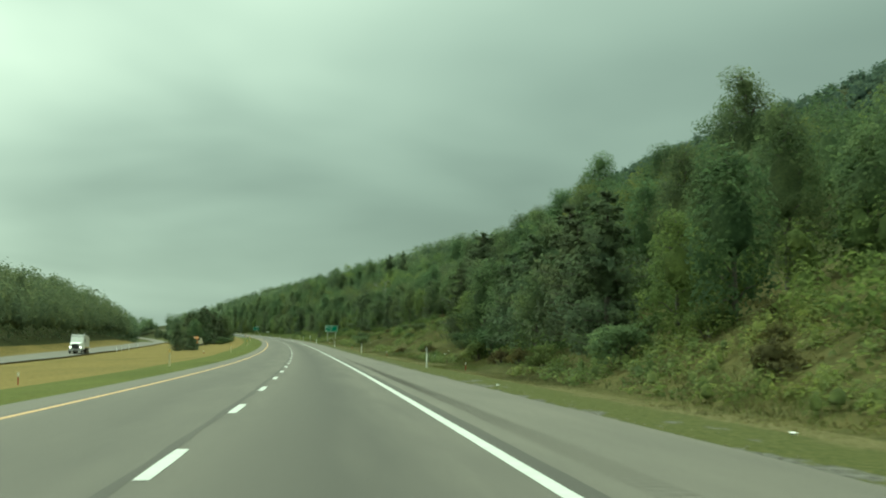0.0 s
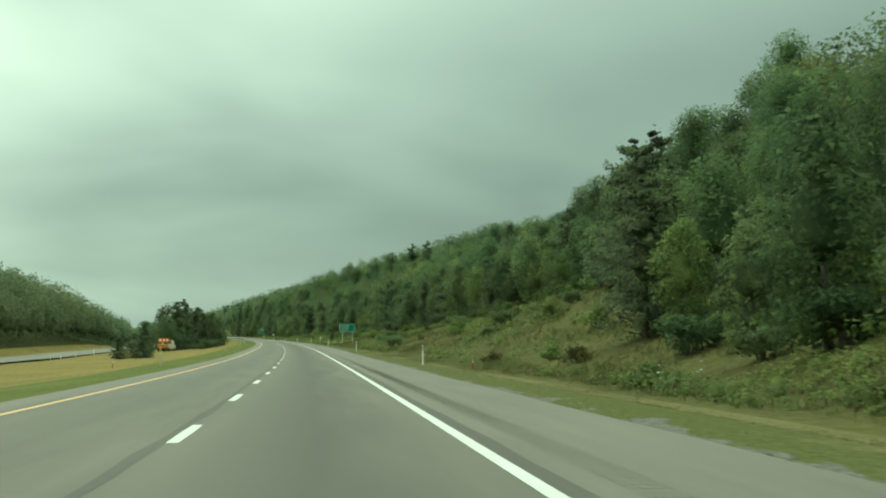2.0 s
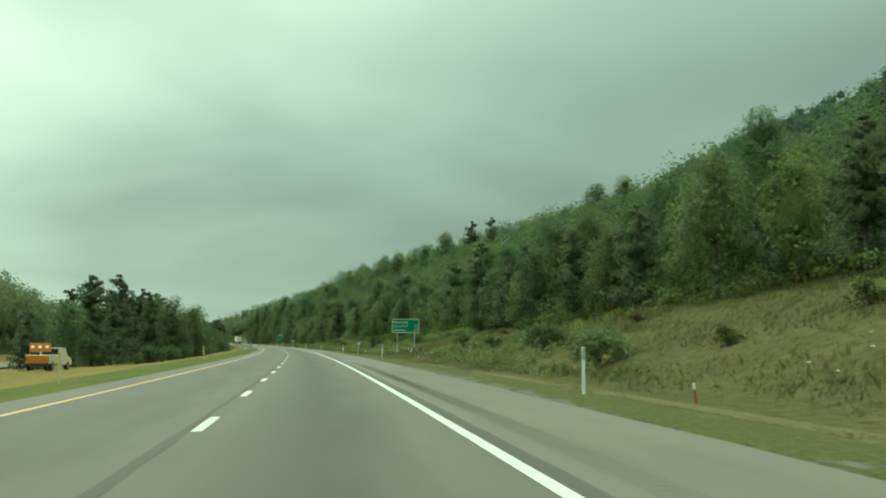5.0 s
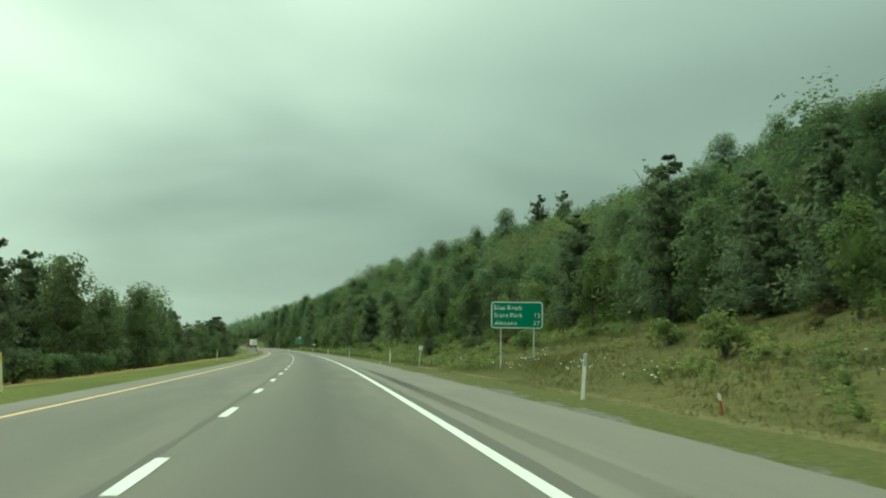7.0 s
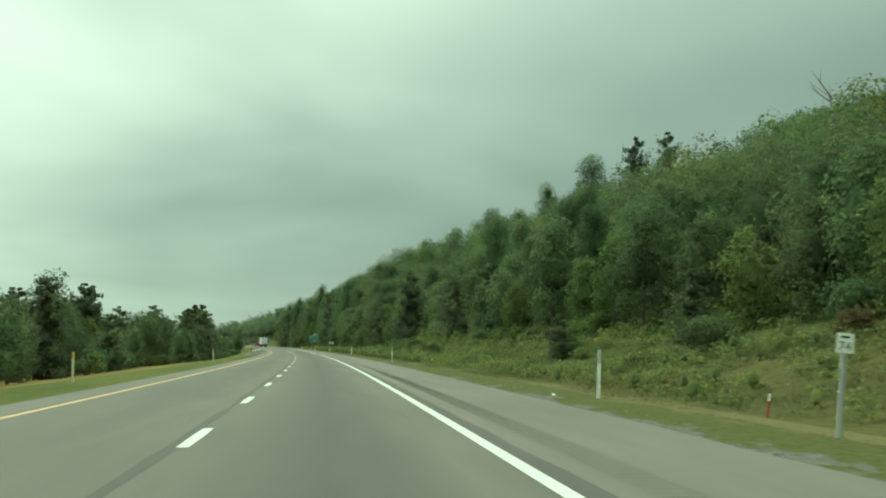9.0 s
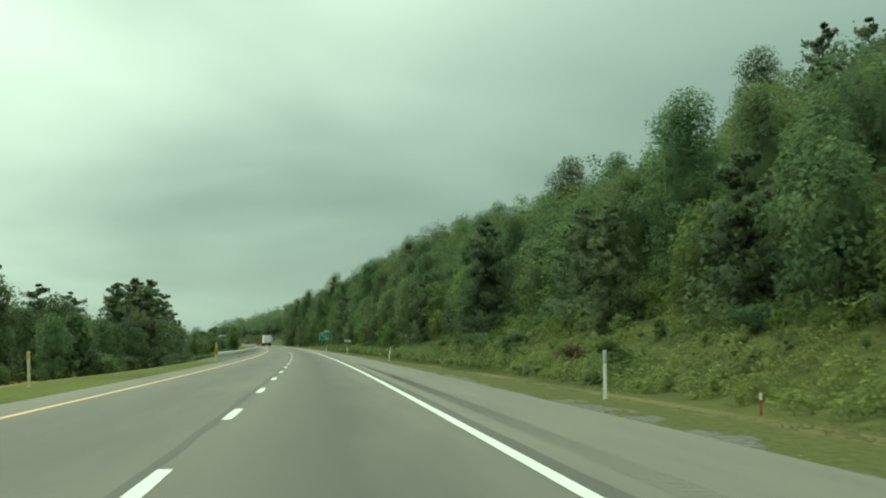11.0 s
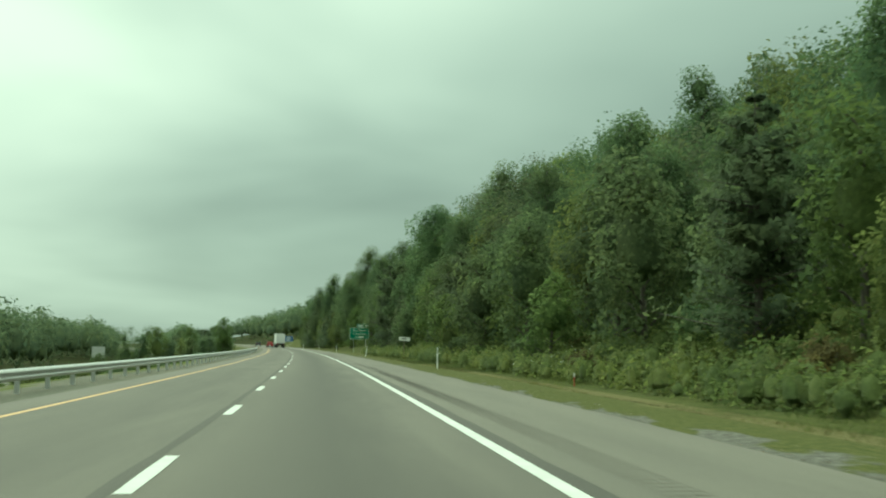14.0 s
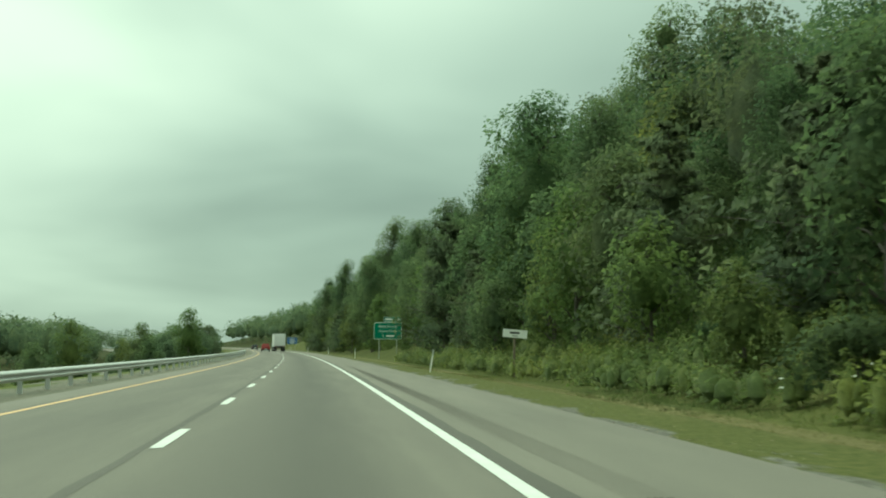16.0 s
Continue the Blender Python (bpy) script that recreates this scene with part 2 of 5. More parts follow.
M_BLADE_GREEN = foliage("green_grass", (0.064, 0.072, 0.021), (0.086, 0.095, 0.031), (0.121, 0.115, 0.046), 0.8)
# leaves for far trees: aerial haze is mixed into the colour, paler and bluer
M_HAZY_LEAF = foliage("haze_tinted_leaves", (0.098, 0.134, 0.082), (0.124, 0.164, 0.098), (0.150, 0.192, 0.114), 0.9)
# the mountain's leaves: the blue of distance haze is put into the green
M_FAR_HAZE_LEAF = foliage("mountain_haze_leaves", (0.066, 0.096, 0.078), (0.080, 0.114, 0.092), (0.096, 0.132, 0.106), 0.9)
M_FLOWER = painted("white_flowers", (0.75, 0.75, 0.70))
M_BARK = bark("grey_bark", (0.05, 0.042, 0.034), (0.14, 0.125, 0.105))
M_PALE_BARK = bark("pale_bark", (0.16, 0.15, 0.13), (0.36, 0.34, 0.30))
M_STEEL = painted("galvanised_steel", (0.55, 0.56, 0.55), 0.5, 0.35)
M_POST_STEEL = painted("weathered_steel", (0.26, 0.26, 0.24), 0.6, 0.3)
M_POST_WOOD = bark("weathered_post", (0.11, 0.085, 0.06), (0.24, 0.20, 0.15))
M_PLASTIC = painted("white_plastic", (0.84, 0.84, 0.81), 0.5, vary=0.06)
M_RED = painted("red_plastic", (0.34, 0.045, 0.03), 0.5)
M_YELLOW_SIGN = painted("yellow_sheeting", (0.68, 0.40, 0.03), 0.5)
M_SIGN_GREEN = painted("green_sheeting", (0.0, 0.19, 0.112), 0.45, vary=0.08, scale=0.8)
M_SIGN_BLUE = painted("blue_sheeting", (0.02, 0.10, 0.30), 0.45, vary=0.08)
M_SIGN_WHITE = painted("white_sheeting", (0.82, 0.83, 0.80), 0.4, vary=0.05)
M_SIGN_BACK = painted("bare_aluminium", (0.55, 0.56, 0.55), 0.5, 0.3)
M_BLACK = painted("black_paint", (0.02, 0.02, 0.02), 0.5)
M_REFLECTOR = painted("grey_reflector", (0.42, 0.44, 0.42), 0.35)

# ------------------------------------------------------------------ the road's course
BEND = [(-300, 0), (-50, 294.6), (100, 160.6), (250, 166.0), (400, 171.5), (550, 156.8), (700, 149.3), (850, 265.6), (1000, 273.1), (1150, 270.0), (1450, 268.0), (1700, 0)]   # millionths per metre, to the left
RISE = [(-300, 0.0), (-50, 0.00052), (200, 0.0168), (450, 0.01731), (700, 0.01937), (950, 0.02181), (1450, 0.0213), (2200, 0.0)]
STEP = 2.0
S0 = np.arange(-700, 4600.1, STEP)
K0 = np.interp(S0, [a for a, b in BEND], [b * 1e-6 for a, b in BEND])
G0 = np.interp(S0, [a for a, b in RISE], [b for a, b in RISE])


def summed(v):
    a = np.concatenate([[0], np.cumsum((v[1:] + v[:-1]) / 2 * STEP)])
    return a - np.interp(0, S0, a)


TH0 = summed(K0)
X0, Y0, Z0 = summed(-np.sin(TH0)), summed(np.cos(TH0)), summed(G0)


def road_z(s):
    return float(np.interp(s, S0, Z0))


def at(s, d, z=0.0):
    """The place s metres along the road, d metres to the right of the lane line, z above the road."""
    t = float(np.interp(s, S0, TH0))
    return Vector((float(np.interp(s, S0, X0)) + d * math.cos(t), float(np.interp(s, S0, Y0)) + d * math.sin(t), road_z(s) + z))


def turn_at(s):
    return math.degrees(float(np.interp(s, S0, TH0)))


def smooth(a, b, x):
    k = min(1.0, max(0.0, (x - a) / (b - a)))
    return k * k * (3 - 2 * k)


OPP = -41.0     # middle of the opposite carriageway


# how high the treetops stand at forty metres from the road, along it
CROWNS = [(-50, 25), (100, 25), (130, 22), (170, 26), (220, 23), (300, 21), (390, 21.5), (415, 20), (440, 21.5), (480, 23.5), (520, 25.5), (600, 25.8), (650, 27), (700, 30), (750, 36), (850, 36), (900, 33), (1010, 31), (1080, 29), (1130, 25), (1400, 24)]


def tree_size(s):
    """The height of full-grown trees of the right-hand wood."""
    return 12.5 + 5.0 * smooth(520, 720, s)


def lie(s, d):
    """Height of the ground over the road's level."""
    if d >= -4.8 and d <= 6.7:
        return -0.06
    w = noise.noise(Vector((s * 0.021, d * 0.05, 3.3)))
    if d > 0:
        toe = 12.6 + 1.2 * noise.noise(Vector((s * 0.013, 0, 9.1)))
        h = -0.06 + 0.06 * smooth(6.7, 7.7, d) - 0.30 * smooth(8.3, 9.8, d)
        e = d - toe
        if e > 0:
            g40 = float(np.interp(s, [a for a, b in CROWNS], [b for a, b in CROWNS])) - tree_size(s) - 1.0
            steep = g40 / (40 - toe)
            h += steep * min(e, 40 - toe) * (0.55 + 0.45 * smooth(0, 6, e))
            if d > 40:
                up = 0.34 + 0.05 * smooth(430, 520, s) * (1 - smooth(600, 720, s))
                h += up * min(d - 40, 110) + 0.05 * max(0.0, min(d - 150, 200)) - 0.12 * max(0.0, min(d - 350, 600))
            h += 0.4 * w * smooth(0, 8, e)
        return h * (1 - 0.85 * smooth(1380, 1750, s))
    h = -0.06 - 0.95 * smooth(-4.8, -18, d) - 1.1 * smooth(-18, -35, d)
    drop = smooth(470, 640, s) * (1 - smooth(1150, 1700, s))
    h -= 2.0 * drop * smooth(-9.0, -15, d) + 2.6 * smooth(600, 950, s) * (1 - smooth(1150, 1700, s)) * smooth(-14, -32, d)
    h += (0.12 * w) * smooth(-5, -9, d)
    if d < -52:
        h += (0.04 + 0.24 * (1 - smooth(580, 700, s))) * min(-52 - d, 60) + 1.0 * w * smooth(-52, -70, d)
    return h


def ground_at(s, d):
    return at(s, d, lie(s, d))

# ------------------------------------------------------------------ mesh helpers


def mesh_from(name, verts, faces, mats, slots=None, smooth_faces=False, uv=None, normals=None):
    me = bpy.data.meshes.new(name)
    me.from_pydata([tuple(v) for v in verts], [], faces)
    for m in mats:
        me.materials.append(m)
    if slots is not None:
        me.polygons.foreach_set("material_index", slots)
    if smooth_faces:
        me.polygons.foreach_set("use_smooth", [True] * len(me.polygons))
    if uv is not None:
        lay = me.uv_layers.new(name="UVMap")
        idx = np.empty(len(me.loops), dtype=np.int32)
        me.loops.foreach_get("vertex_index", idx)
        lay.data.foreach_set("uv", np.asarray(uv, dtype=np.float32)[idx].ravel())
    me.update()
    if normals is not None:
        me.polygons.foreach_set("use_smooth", [True] * len(me.polygons))
        me.normals_split_custom_set_from_vertices(normals)
    return me


def thing(name, label, category, m=None, group="", kind=""):
    """An empty at a thing's base, that carries its parts."""
    ob = tagged(new(name), label, category, group, kind)
    ob.empty_display_size = 0.2
    if m is not None:
        ob.matrix_world = m
    return ob


def child(name, me, parent, m=None, label=""):
    ob = new(name, me)
    ob.parent = parent
    if m is not None:
        ob.matrix_basis = m
    return tagged(ob, label) if label else ob


def part(name, bm, mat, parent, label="", m=None):
    me = bpy.data.meshes.new(name)
    bm.to_mesh(me)
    bm.free()
    me.materials.append(mat)
    return child(name, me, parent, m, label)


def box(sx, sy, sz, x=0, y=0, z=0, bevel=0.0, seg=2, bm=None):
    """A block about (x, y) that stands on z."""
    out = bm or bmesh.new()
    g = bmesh.ops.create_cube(out, size=1.0, matrix=Matrix.Translation((x, y, z + sz / 2)) @ Matrix.Diagonal((sx, sy, sz, 1)))
    if bevel:
        edges = list({e for v in g["verts"] for e in v.link_edges})
        bmesh.ops.bevel(out, geom=edges, offset=bevel, segments=seg, affect="EDGES", profile=0.5)
    return out


def tube(points, radii, sides=7, bm=None):
    """A tapering round tube along points."""
    out = bm or bmesh.new()
    rings = []
    for i, p in enumerate(points):
        p = Vector(p)
        a = Vector(points[max(0, i - 1)])
        b = Vector(points[min(len(points) - 1, i + 1)])
        q = (b - a).normalized().to_track_quat("Z", "Y")
        rings.append([out.verts.new(p + q @ Vector((math.cos(2 * math.pi * k / sides) * radii[i], math.sin(2 * math.pi * k / sides) * radii[i], 0))) for k in range(sides)])
    for r0, r1 in zip(rings, rings[1:]):
        for k in range(sides):
            out.faces.new((r0[k], r0[(k + 1) % sides], r1[(k + 1) % sides], r1[k]))
    out.faces.new(rings[0][::-1])
    out.faces.new(rings[-1])
    return out


def rounded_plate(w, h, r, thick, seg=6):
    """An upright plate in the xz plane with round corners, its front towards -y, its lower edge at z = 0."""
    pts = []
    for cx, cz, a0 in ((w / 2 - r, r, -90), (w / 2 - r, h - r, 0), (-w / 2 + r, h - r, 90), (-w / 2 + r, r, 180)):
        for k in range(seg + 1):
            a = radians(a0 + 90 * k / seg)
            pts.append((cx + r * math.cos(a), cz + r * math.sin(a)))
    bm = bmesh.new()
    f = [bm.verts.new((x, -thick / 2, z)) for x, z in pts]
    b = [bm.verts.new((x, thick / 2, z)) for x, z in pts]
    bm.faces.new(f)
    bm.faces.new(b[::-1])
    for i in range(len(pts)):
        j = (i + 1) % len(pts)
        bm.faces.new((f[j], f[i], b[i], b[j]))
    return bm


def rounded_border(w, h, r, band, thick, seg=6):
    """A frame of that band's width along the edge of such a plate."""
    bm = bmesh.new()

    def loop(w2, h2, r2, y):
        out = []
        for cx, cz, a0 in ((w2 / 2 - r2, -h2 / 2 + r2, -90), (w2 / 2 - r2, h2 / 2 - r2, 0), (-w2 / 2 + r2, h2 / 2 - r2, 90), (-w2 / 2 + r2, -h2 / 2 + r2, 180)):
            for k in range(seg + 1):
                a = radians(a0 + 90 * k / seg)
                out.append(bm.verts.new((cx + r2 * math.cos(a), y, h / 2 + cz + r2 * math.sin(a))))
        return out

    o, i = loop(w, h, r, -thick), loop(w - 2 * band, h - 2 * band, max(0.01, r - band), -thick)
    o2 = loop(w, h, r, 0)
    n = len(o)
    for k in range(n):
        j = (k + 1) % n
        bm.faces.new((o[k], o[j], i[j], i[k]))
        bm.faces.new((o2[k], o2[j], o[j], o[k]))
    return bm


def lettering(text, size, mat, name="lettering", align="LEFT", stretch=1.0):
    """Flat letters in the xz plane that face -y, as a mesh."""
    cu = bpy.data.curves.new(name, "FONT")
    cu.body, cu.size, cu.align_x, cu.extrude = text, size, align, 0.002
    cu.space_character = 1.15
    tmp = new(name, cu)
    bpy.context.view_layer.update()
    me = bpy.data.meshes.new_from_object(tmp.evaluated_get(bpy.context.evaluated_depsgraph_get()))
    bpy.data.objects.remove(tmp)
    me.transform(pose(0, 0, 0, 90, 0, 0) @ Matrix.Diagonal((stretch, 1, 1, 1)))
    me.materials.clear()
    me.materials.append(mat)
    return me


def ribbon(name, s_list, edges, z, mat, parent=None, label="", thick=0.0):
    """A strip along the road between edges(s) = (d_left, d_right), z above the road; UV in metres."""
    verts, faces, uv = [], [], []
    for s in s_list:
        a, b = edges(s)
        for d in (a, b):
            verts.append(at(s, d, z))
            uv.append((d, s))
    for i in range(len(s_list) - 1):
        k = 2 * i
        faces.append((k, k + 1, k + 3, k + 2))
    me = mesh_from(name, verts, faces, [mat], uv=uv)
    ob = new(name, me)
    if parent is not None:
        ob.parent = parent
    return tagged(ob, label) if label else ob


def span(a, b, step):
    n = max(1, round((b - a) / step))
    return [a + (b - a) * i / n for i in range(n + 1)]

# ------------------------------------------------------------------ ground


def build_ground():
    s_list = span(-700, -40, 55) + span(-36, 760, 6) + span(775, 1300, 15) + span(1340, 4500, 90)
    d_list = ([-2600, -1800, -1200, -800, -500, -320, -220, -160, -120, -95, -80, -70, -62, -56, -52, -48, -44, -38, -35, -33, -30, -26, -22, -18, -15, -13, -11, -9, -8, -7.2, -6.6, -5.8, -4.9]
              + [-4.7, 1, 6.6] + [6.8, 7.4, 8, 8.4, 8.9, 9.3, 10, 11, 12, 13, 14, 15.5, 17, 19, 22, 26, 30, 36, 44, 52, 60, 70, 82, 96, 115, 140, 175, 220, 280, 360, 480, 700, 1100, 1700, 2600])
    nd = len(d_list)
    verts, uv, faces, slots = [], [], [], []
    for s in s_list:
        for d in d_list:
            verts.append(ground_at(s, d))
            uv.append((d, s))
    for i in range(len(s_list) - 1):
        s = (s_list[i] + s_list[i + 1]) / 2
        for j in range(nd - 1):
            d = (d_list[j] + d_list[j + 1]) / 2
            k = i * nd + j
            faces.append((k, k + 1, k + nd + 1, k + nd))
            if d > 27 or d < -54 or (s > 1150 and (d > 12 or d < -12)):
                slot = 3
            elif d > 10.9:
                slot = 6 if s + 130 * noise.noise(Vector((s * 0.03, d * 0.2, 2))) > 430 else 4
            elif d > 6.0:
                slot = 5
            elif d > -9:
                slot = 0 if s < 535 else 2 if d > -7.5 or noise.noise(Vector((s * 0.2, d, 1))) > 0.1 else 0
            else:
                slot = 1 if s < 610 else 6
            slots.append(slot)
    me = mesh_from("ground", verts, faces, [M_GRASS, M_MEADOW, M_GRAVEL, M_FLOOR, M_BANK, M_VERGE, M_BANK_LUSH], slots, True, uv)
    return tagged(new("ground", me), "grass verges, dry meadow and wooded hillside beside the highway", "ground", kind="structure")


build_ground()

ROAD_S = span(-60, 800, 5) + span(815, 2000, 15)
RIGHT_LINE, LEFT_LINE = 3.62, -3.59


def build_road():
    road = ribbon("road", ROAD_S, lambda s: (LEFT_LINE - 0.25, RIGHT_LINE + 0.28), 0.0, M_LANE)
    tagged(road, "worn grey asphalt highway with two lanes bending gently left", "road", kind="structure")
    tagged(ribbon("pavement_right", ROAD_S, lambda s: (RIGHT_LINE + 0.28, 6.62 + 0.12 * noise.noise(Vector((s * 0.15, 0, 0)))), 0.0, M_SHOULDER),
           "pale asphalt hard shoulder with a crumbling gravel edge", "shoulder", kind="structure")
    tagged(ribbon("pavement_left", ROAD_S, lambda s: (-4.72 + 0.06 * noise.noise(Vector((s * 0.2, 4, 0))), LEFT_LINE - 0.25), 0.0, M_SHOULDER),
           "narrow asphalt shoulder beside the yellow line", "shoulder", kind="structure")
    ribbon("edge_line", ROAD_S, lambda s: (RIGHT_LINE - 0.085, RIGHT_LINE + 0.085), 0.005, M_WHITE, road, "solid white edge line")
    ribbon("edge_line", ROAD_S, lambda s: (LEFT_LINE - 0.07, LEFT_LINE + 0.07), 0.005, M_YELLOW, road, "solid yellow edge line")
    wob = lambda s: 0.05 * noise.noise(Vector((s * 0.35, 2.2, 0))) + 0.05 * noise.noise(Vector((s * 0.06, 7, 0)))
    ribbon("joint_seal", span(-30, 700, 1.2) + span(706, 1400, 8), lambda s: (-0.22 + wob(s), -0.085 + wob(s + 40)), 0.003, M_SEAL, road, "dark sealed joint between the lanes")
    ribbon("joint_seal", span(-30, 700, 1.2) + span(706, 1400, 8), lambda s: (RIGHT_LINE + 0.075, RIGHT_LINE + 0.33 + wob(s + 150)), 0.003, M_SEAL, road, "dark sealed joint beside the edge line")
    # lane dashes: one every 11.8 m
    verts = [(-0.075, -0.2, 0), (0.075, -0.2, 0), (0.085, 1.6, 0), (0.075, 3.35, 0), (-0.075, 3.35, 0), (-0.085, 1.6, 0)]
    dash = mesh_from("lane_dash", verts, [(0, 1, 2, 3, 4, 5)], [M_WHITE])
    for k in range(-2, 130):
        s = 11.8 * k
        a, b = at(s, 0, 0.006), at(s + 3.2, 0, 0.006)
        m = Matrix.Translation(a) @ pose(0, 0, 0, 0, 0, turn_at(s + 1.6)) @ pose(0, 0, 0, math.degrees(math.asin((b.z - a.z) / 3.2)), 0, 0)
        child("lane_dash", dash, road, m)
    # rumble strip: short milled grooves in the shoulder
    verts, faces = [], []
    for k in range(int(740 / 0.31)):
        s = 2 + 0.31 * k
        for d, e in ((4.32, 0), (4.74, 0), (4.74, 0.15), (4.32, 0.15)):
            verts.append(at(s + e, d, 0.004))
        n = len(verts)
        faces.append((n - 4, n - 3, n - 2, n - 1))
    ob = child("rumble_strip", mesh_from("rumble_strip", verts, faces, [M_GROOVE]), road, None, "milled rumble strip grooves in the shoulder")
    tagged(ob, kind="stuff")


build_road()


def build_opposite():
    s_list = span(-60, 1000, 10) + span(1020, 1800, 30)
    verts, faces, uv = [], [], []
    for s in s_list:
        for d in (OPP - 4.6, OPP + 4.6):
            verts.append(at(s, d, max(lie(s, OPP - 5.6), lie(s, OPP + 5.6), lie(s, OPP)) + 0.22))
            uv.append((d, s))
    for i in range(len(s_list) - 1):
        faces.append((2 * i, 2 * i + 1, 2 * i + 3, 2 * i + 2))
    tagged(new("road_opposite", mesh_from("road_opposite", verts, faces, [M_OPPOSITE], uv=uv)), "pale asphalt carriageway beyond the grass median", "road", kind="structure")


build_opposite()

# ------------------------------------------------------------------ trees


def leaf_cards(rng, centres, normals_out, size, long=1.6, loose=0.55):
    """One small pointed leaf spray per centre, facing more or less outwards and up."""
    n = len(centres)
    axis = normals_out + rng.normal(0, loose, (n, 3))
    axis /= np.linalg.norm(axis, axis=1)[:, None] + 1e-9
    a = np.cross(axis, rng.normal(0, 1, (n, 3)))
    a /= np.linalg.norm(a, axis=1)[:, None] + 1e-9
    b = np.cross(axis, a)
    sz = size * rng.uniform(0.6, 1.35, (n, 1))
    v = np.empty((n, 3, 3))
    v[:, 0] = centres - a * sz * long * 0.5 - b * sz * 0.1
    v[:, 1] = centres + b * sz * 0.80 + a * sz * rng.uniform(-0.3, 0.3, (n, 1))
    v[:, 2] = centres + a * sz * long * 0.5 - b * sz * rng.uniform(0.0, 0.5, (n, 1))
    soft = normals_out / (np.linalg.norm(normals_out, axis=1)[:, None] + 1e-9) + axis * 0.16
    soft /= np.linalg.norm(soft, axis=1)[:, None] + 1e-9
    face = np.cross(v[:, 1] - v[:, 0], v[:, 2] - v[:, 0])
    back = (face * soft).sum(axis=1) < 0
    v[back] = v[back][:, ::-1]
    f = [(3 * i, 3 * i + 1, 3 * i + 2) for i in range(n)]
    return v.reshape(-1, 3), f, np.repeat(soft, 3, axis=0)


@functools.lru_cache(None)
def lumpy_shapes(level):
    """Ten unit masses with an uneven surface: places, normals, faces and the running sum of the faces' areas."""
    bm = bmesh.new()
    bmesh.ops.create_icosphere(bm, subdivisions=level, radius=1.0)
    k = np.array([tuple(x.co) for x in bm.verts])
    f = np.array([tuple(x.index for x in q.verts) for q in bm.faces])
    bm.free()
    out = []
    for i in range(10):
        o = Vector((7.1 * i, 3.3 * i, 1.7))
        r = [1 + 0.22 * noise.noise(Vector(q) * 1.7 + o) + 0.20 * noise.noise(Vector(q) * 3.6 - o) + 0.14 * noise.noise(Vector(q) * 7.5 + o) for q in k]
        v = k * np.array(r)[:, None]
        cr = np.cross(v[f[:, 1]] - v[f[:, 0]], v[f[:, 2]] - v[f[:, 0]])
        n = np.zeros_like(v)
        for j in range(3):
            np.add.at(n, f[:, j], cr)
        n = n / np.linalg.norm(n, axis=1)[:, None] * 0.55 + k * 0.45
        out.append((v, n, f, np.cumsum(np.linalg.norm(cr, axis=1))))
    return out


def leafy(rng, masses, density, size, level=1, lift=0.6, deep=0.70, long=1.35, bare=0.0, solid=False):
    """Masses (centre, radii, middle of the crown) of leaves: many sprays in a thick uneven shell, round a small close body in the tall ones, or in all where solid. bare: how many of the lower sprays are missing."""
    V, F, NN, C, CN, base = [], [], [], [], [], 0
    shapes, fine = lumpy_shapes(level), lumpy_shapes(3)
    for c, r, *h in masses:
        pick = rng.integers(10)
        v, n, f, area = fine[pick]
        a, r, c = rng.uniform(0, 6.28), np.array(r), np.array(c)
        turn = np.array(((math.cos(a), -math.sin(a), 0), (math.sin(a), math.cos(a), 0), (0, 0, 1)))
        count = max(4, int(density * 4.19 * (r[0] * r[1] + r[0] * r[2] + r[1] * r[2])))
        t = f[np.searchsorted(area, rng.uniform(0, area[-1], count))]
        w = rng.dirichlet((1, 1, 1), count)[:, :, None]
        body = solid or r[2] > 1.12 * r[0]
        inner = deep if body else 0.5
        q = ((v[t] * w).sum(axis=1) @ turn.T) * r * (inner + (1.1 - inner) * rng.uniform(0, 1, (count, 1)) ** 0.7)
        cn = ((n[t] * w).sum(axis=1) @ turn.T) / r * r.max()
        if bare:
            k = (cn[:, 2] > -0.15) | (rng.uniform(0, 1, count) > bare)
            q, cn = q[k], cn[k]
        cn /= np.linalg.norm(cn, axis=1)[:, None]
        if h:
            out = q + c - np.array(h[0])
            cn = 0.55 * cn + 0.45 * out / (np.linalg.norm(out, axis=1)[:, None] + 1e-6)
        C.append(q + c)
        CN.append(cn + np.array((0, 0, lift)))
        if not body:
            continue
        v, n, f, area = shapes[pick]
        n = (n @ turn.T) / r * r.max()
        n = n / np.linalg.norm(n, axis=1)[:, None] + np.array((0, 0, lift))
        V.append((v @ turn.T) * r * (deep - 0.16) + c)
        NN.append(n / np.linalg.norm(n, axis=1)[:, None])
        F.append(f + base)
        base += len(v)
    sprays = leaf_cards(rng, np.concatenate(C), np.concatenate(CN), size, long)
    return merged(sprays, (np.concatenate(V), np.concatenate(F).tolist(), np.concatenate(NN))) if V else sprays


def merged(a, b):
    n = len(a[0])
    return np.concatenate((a[0], b[0])), list(a[1]) + [(i + n, j + n, k + n) for i, j, k in b[1]], np.concatenate((a[2], b[2]))


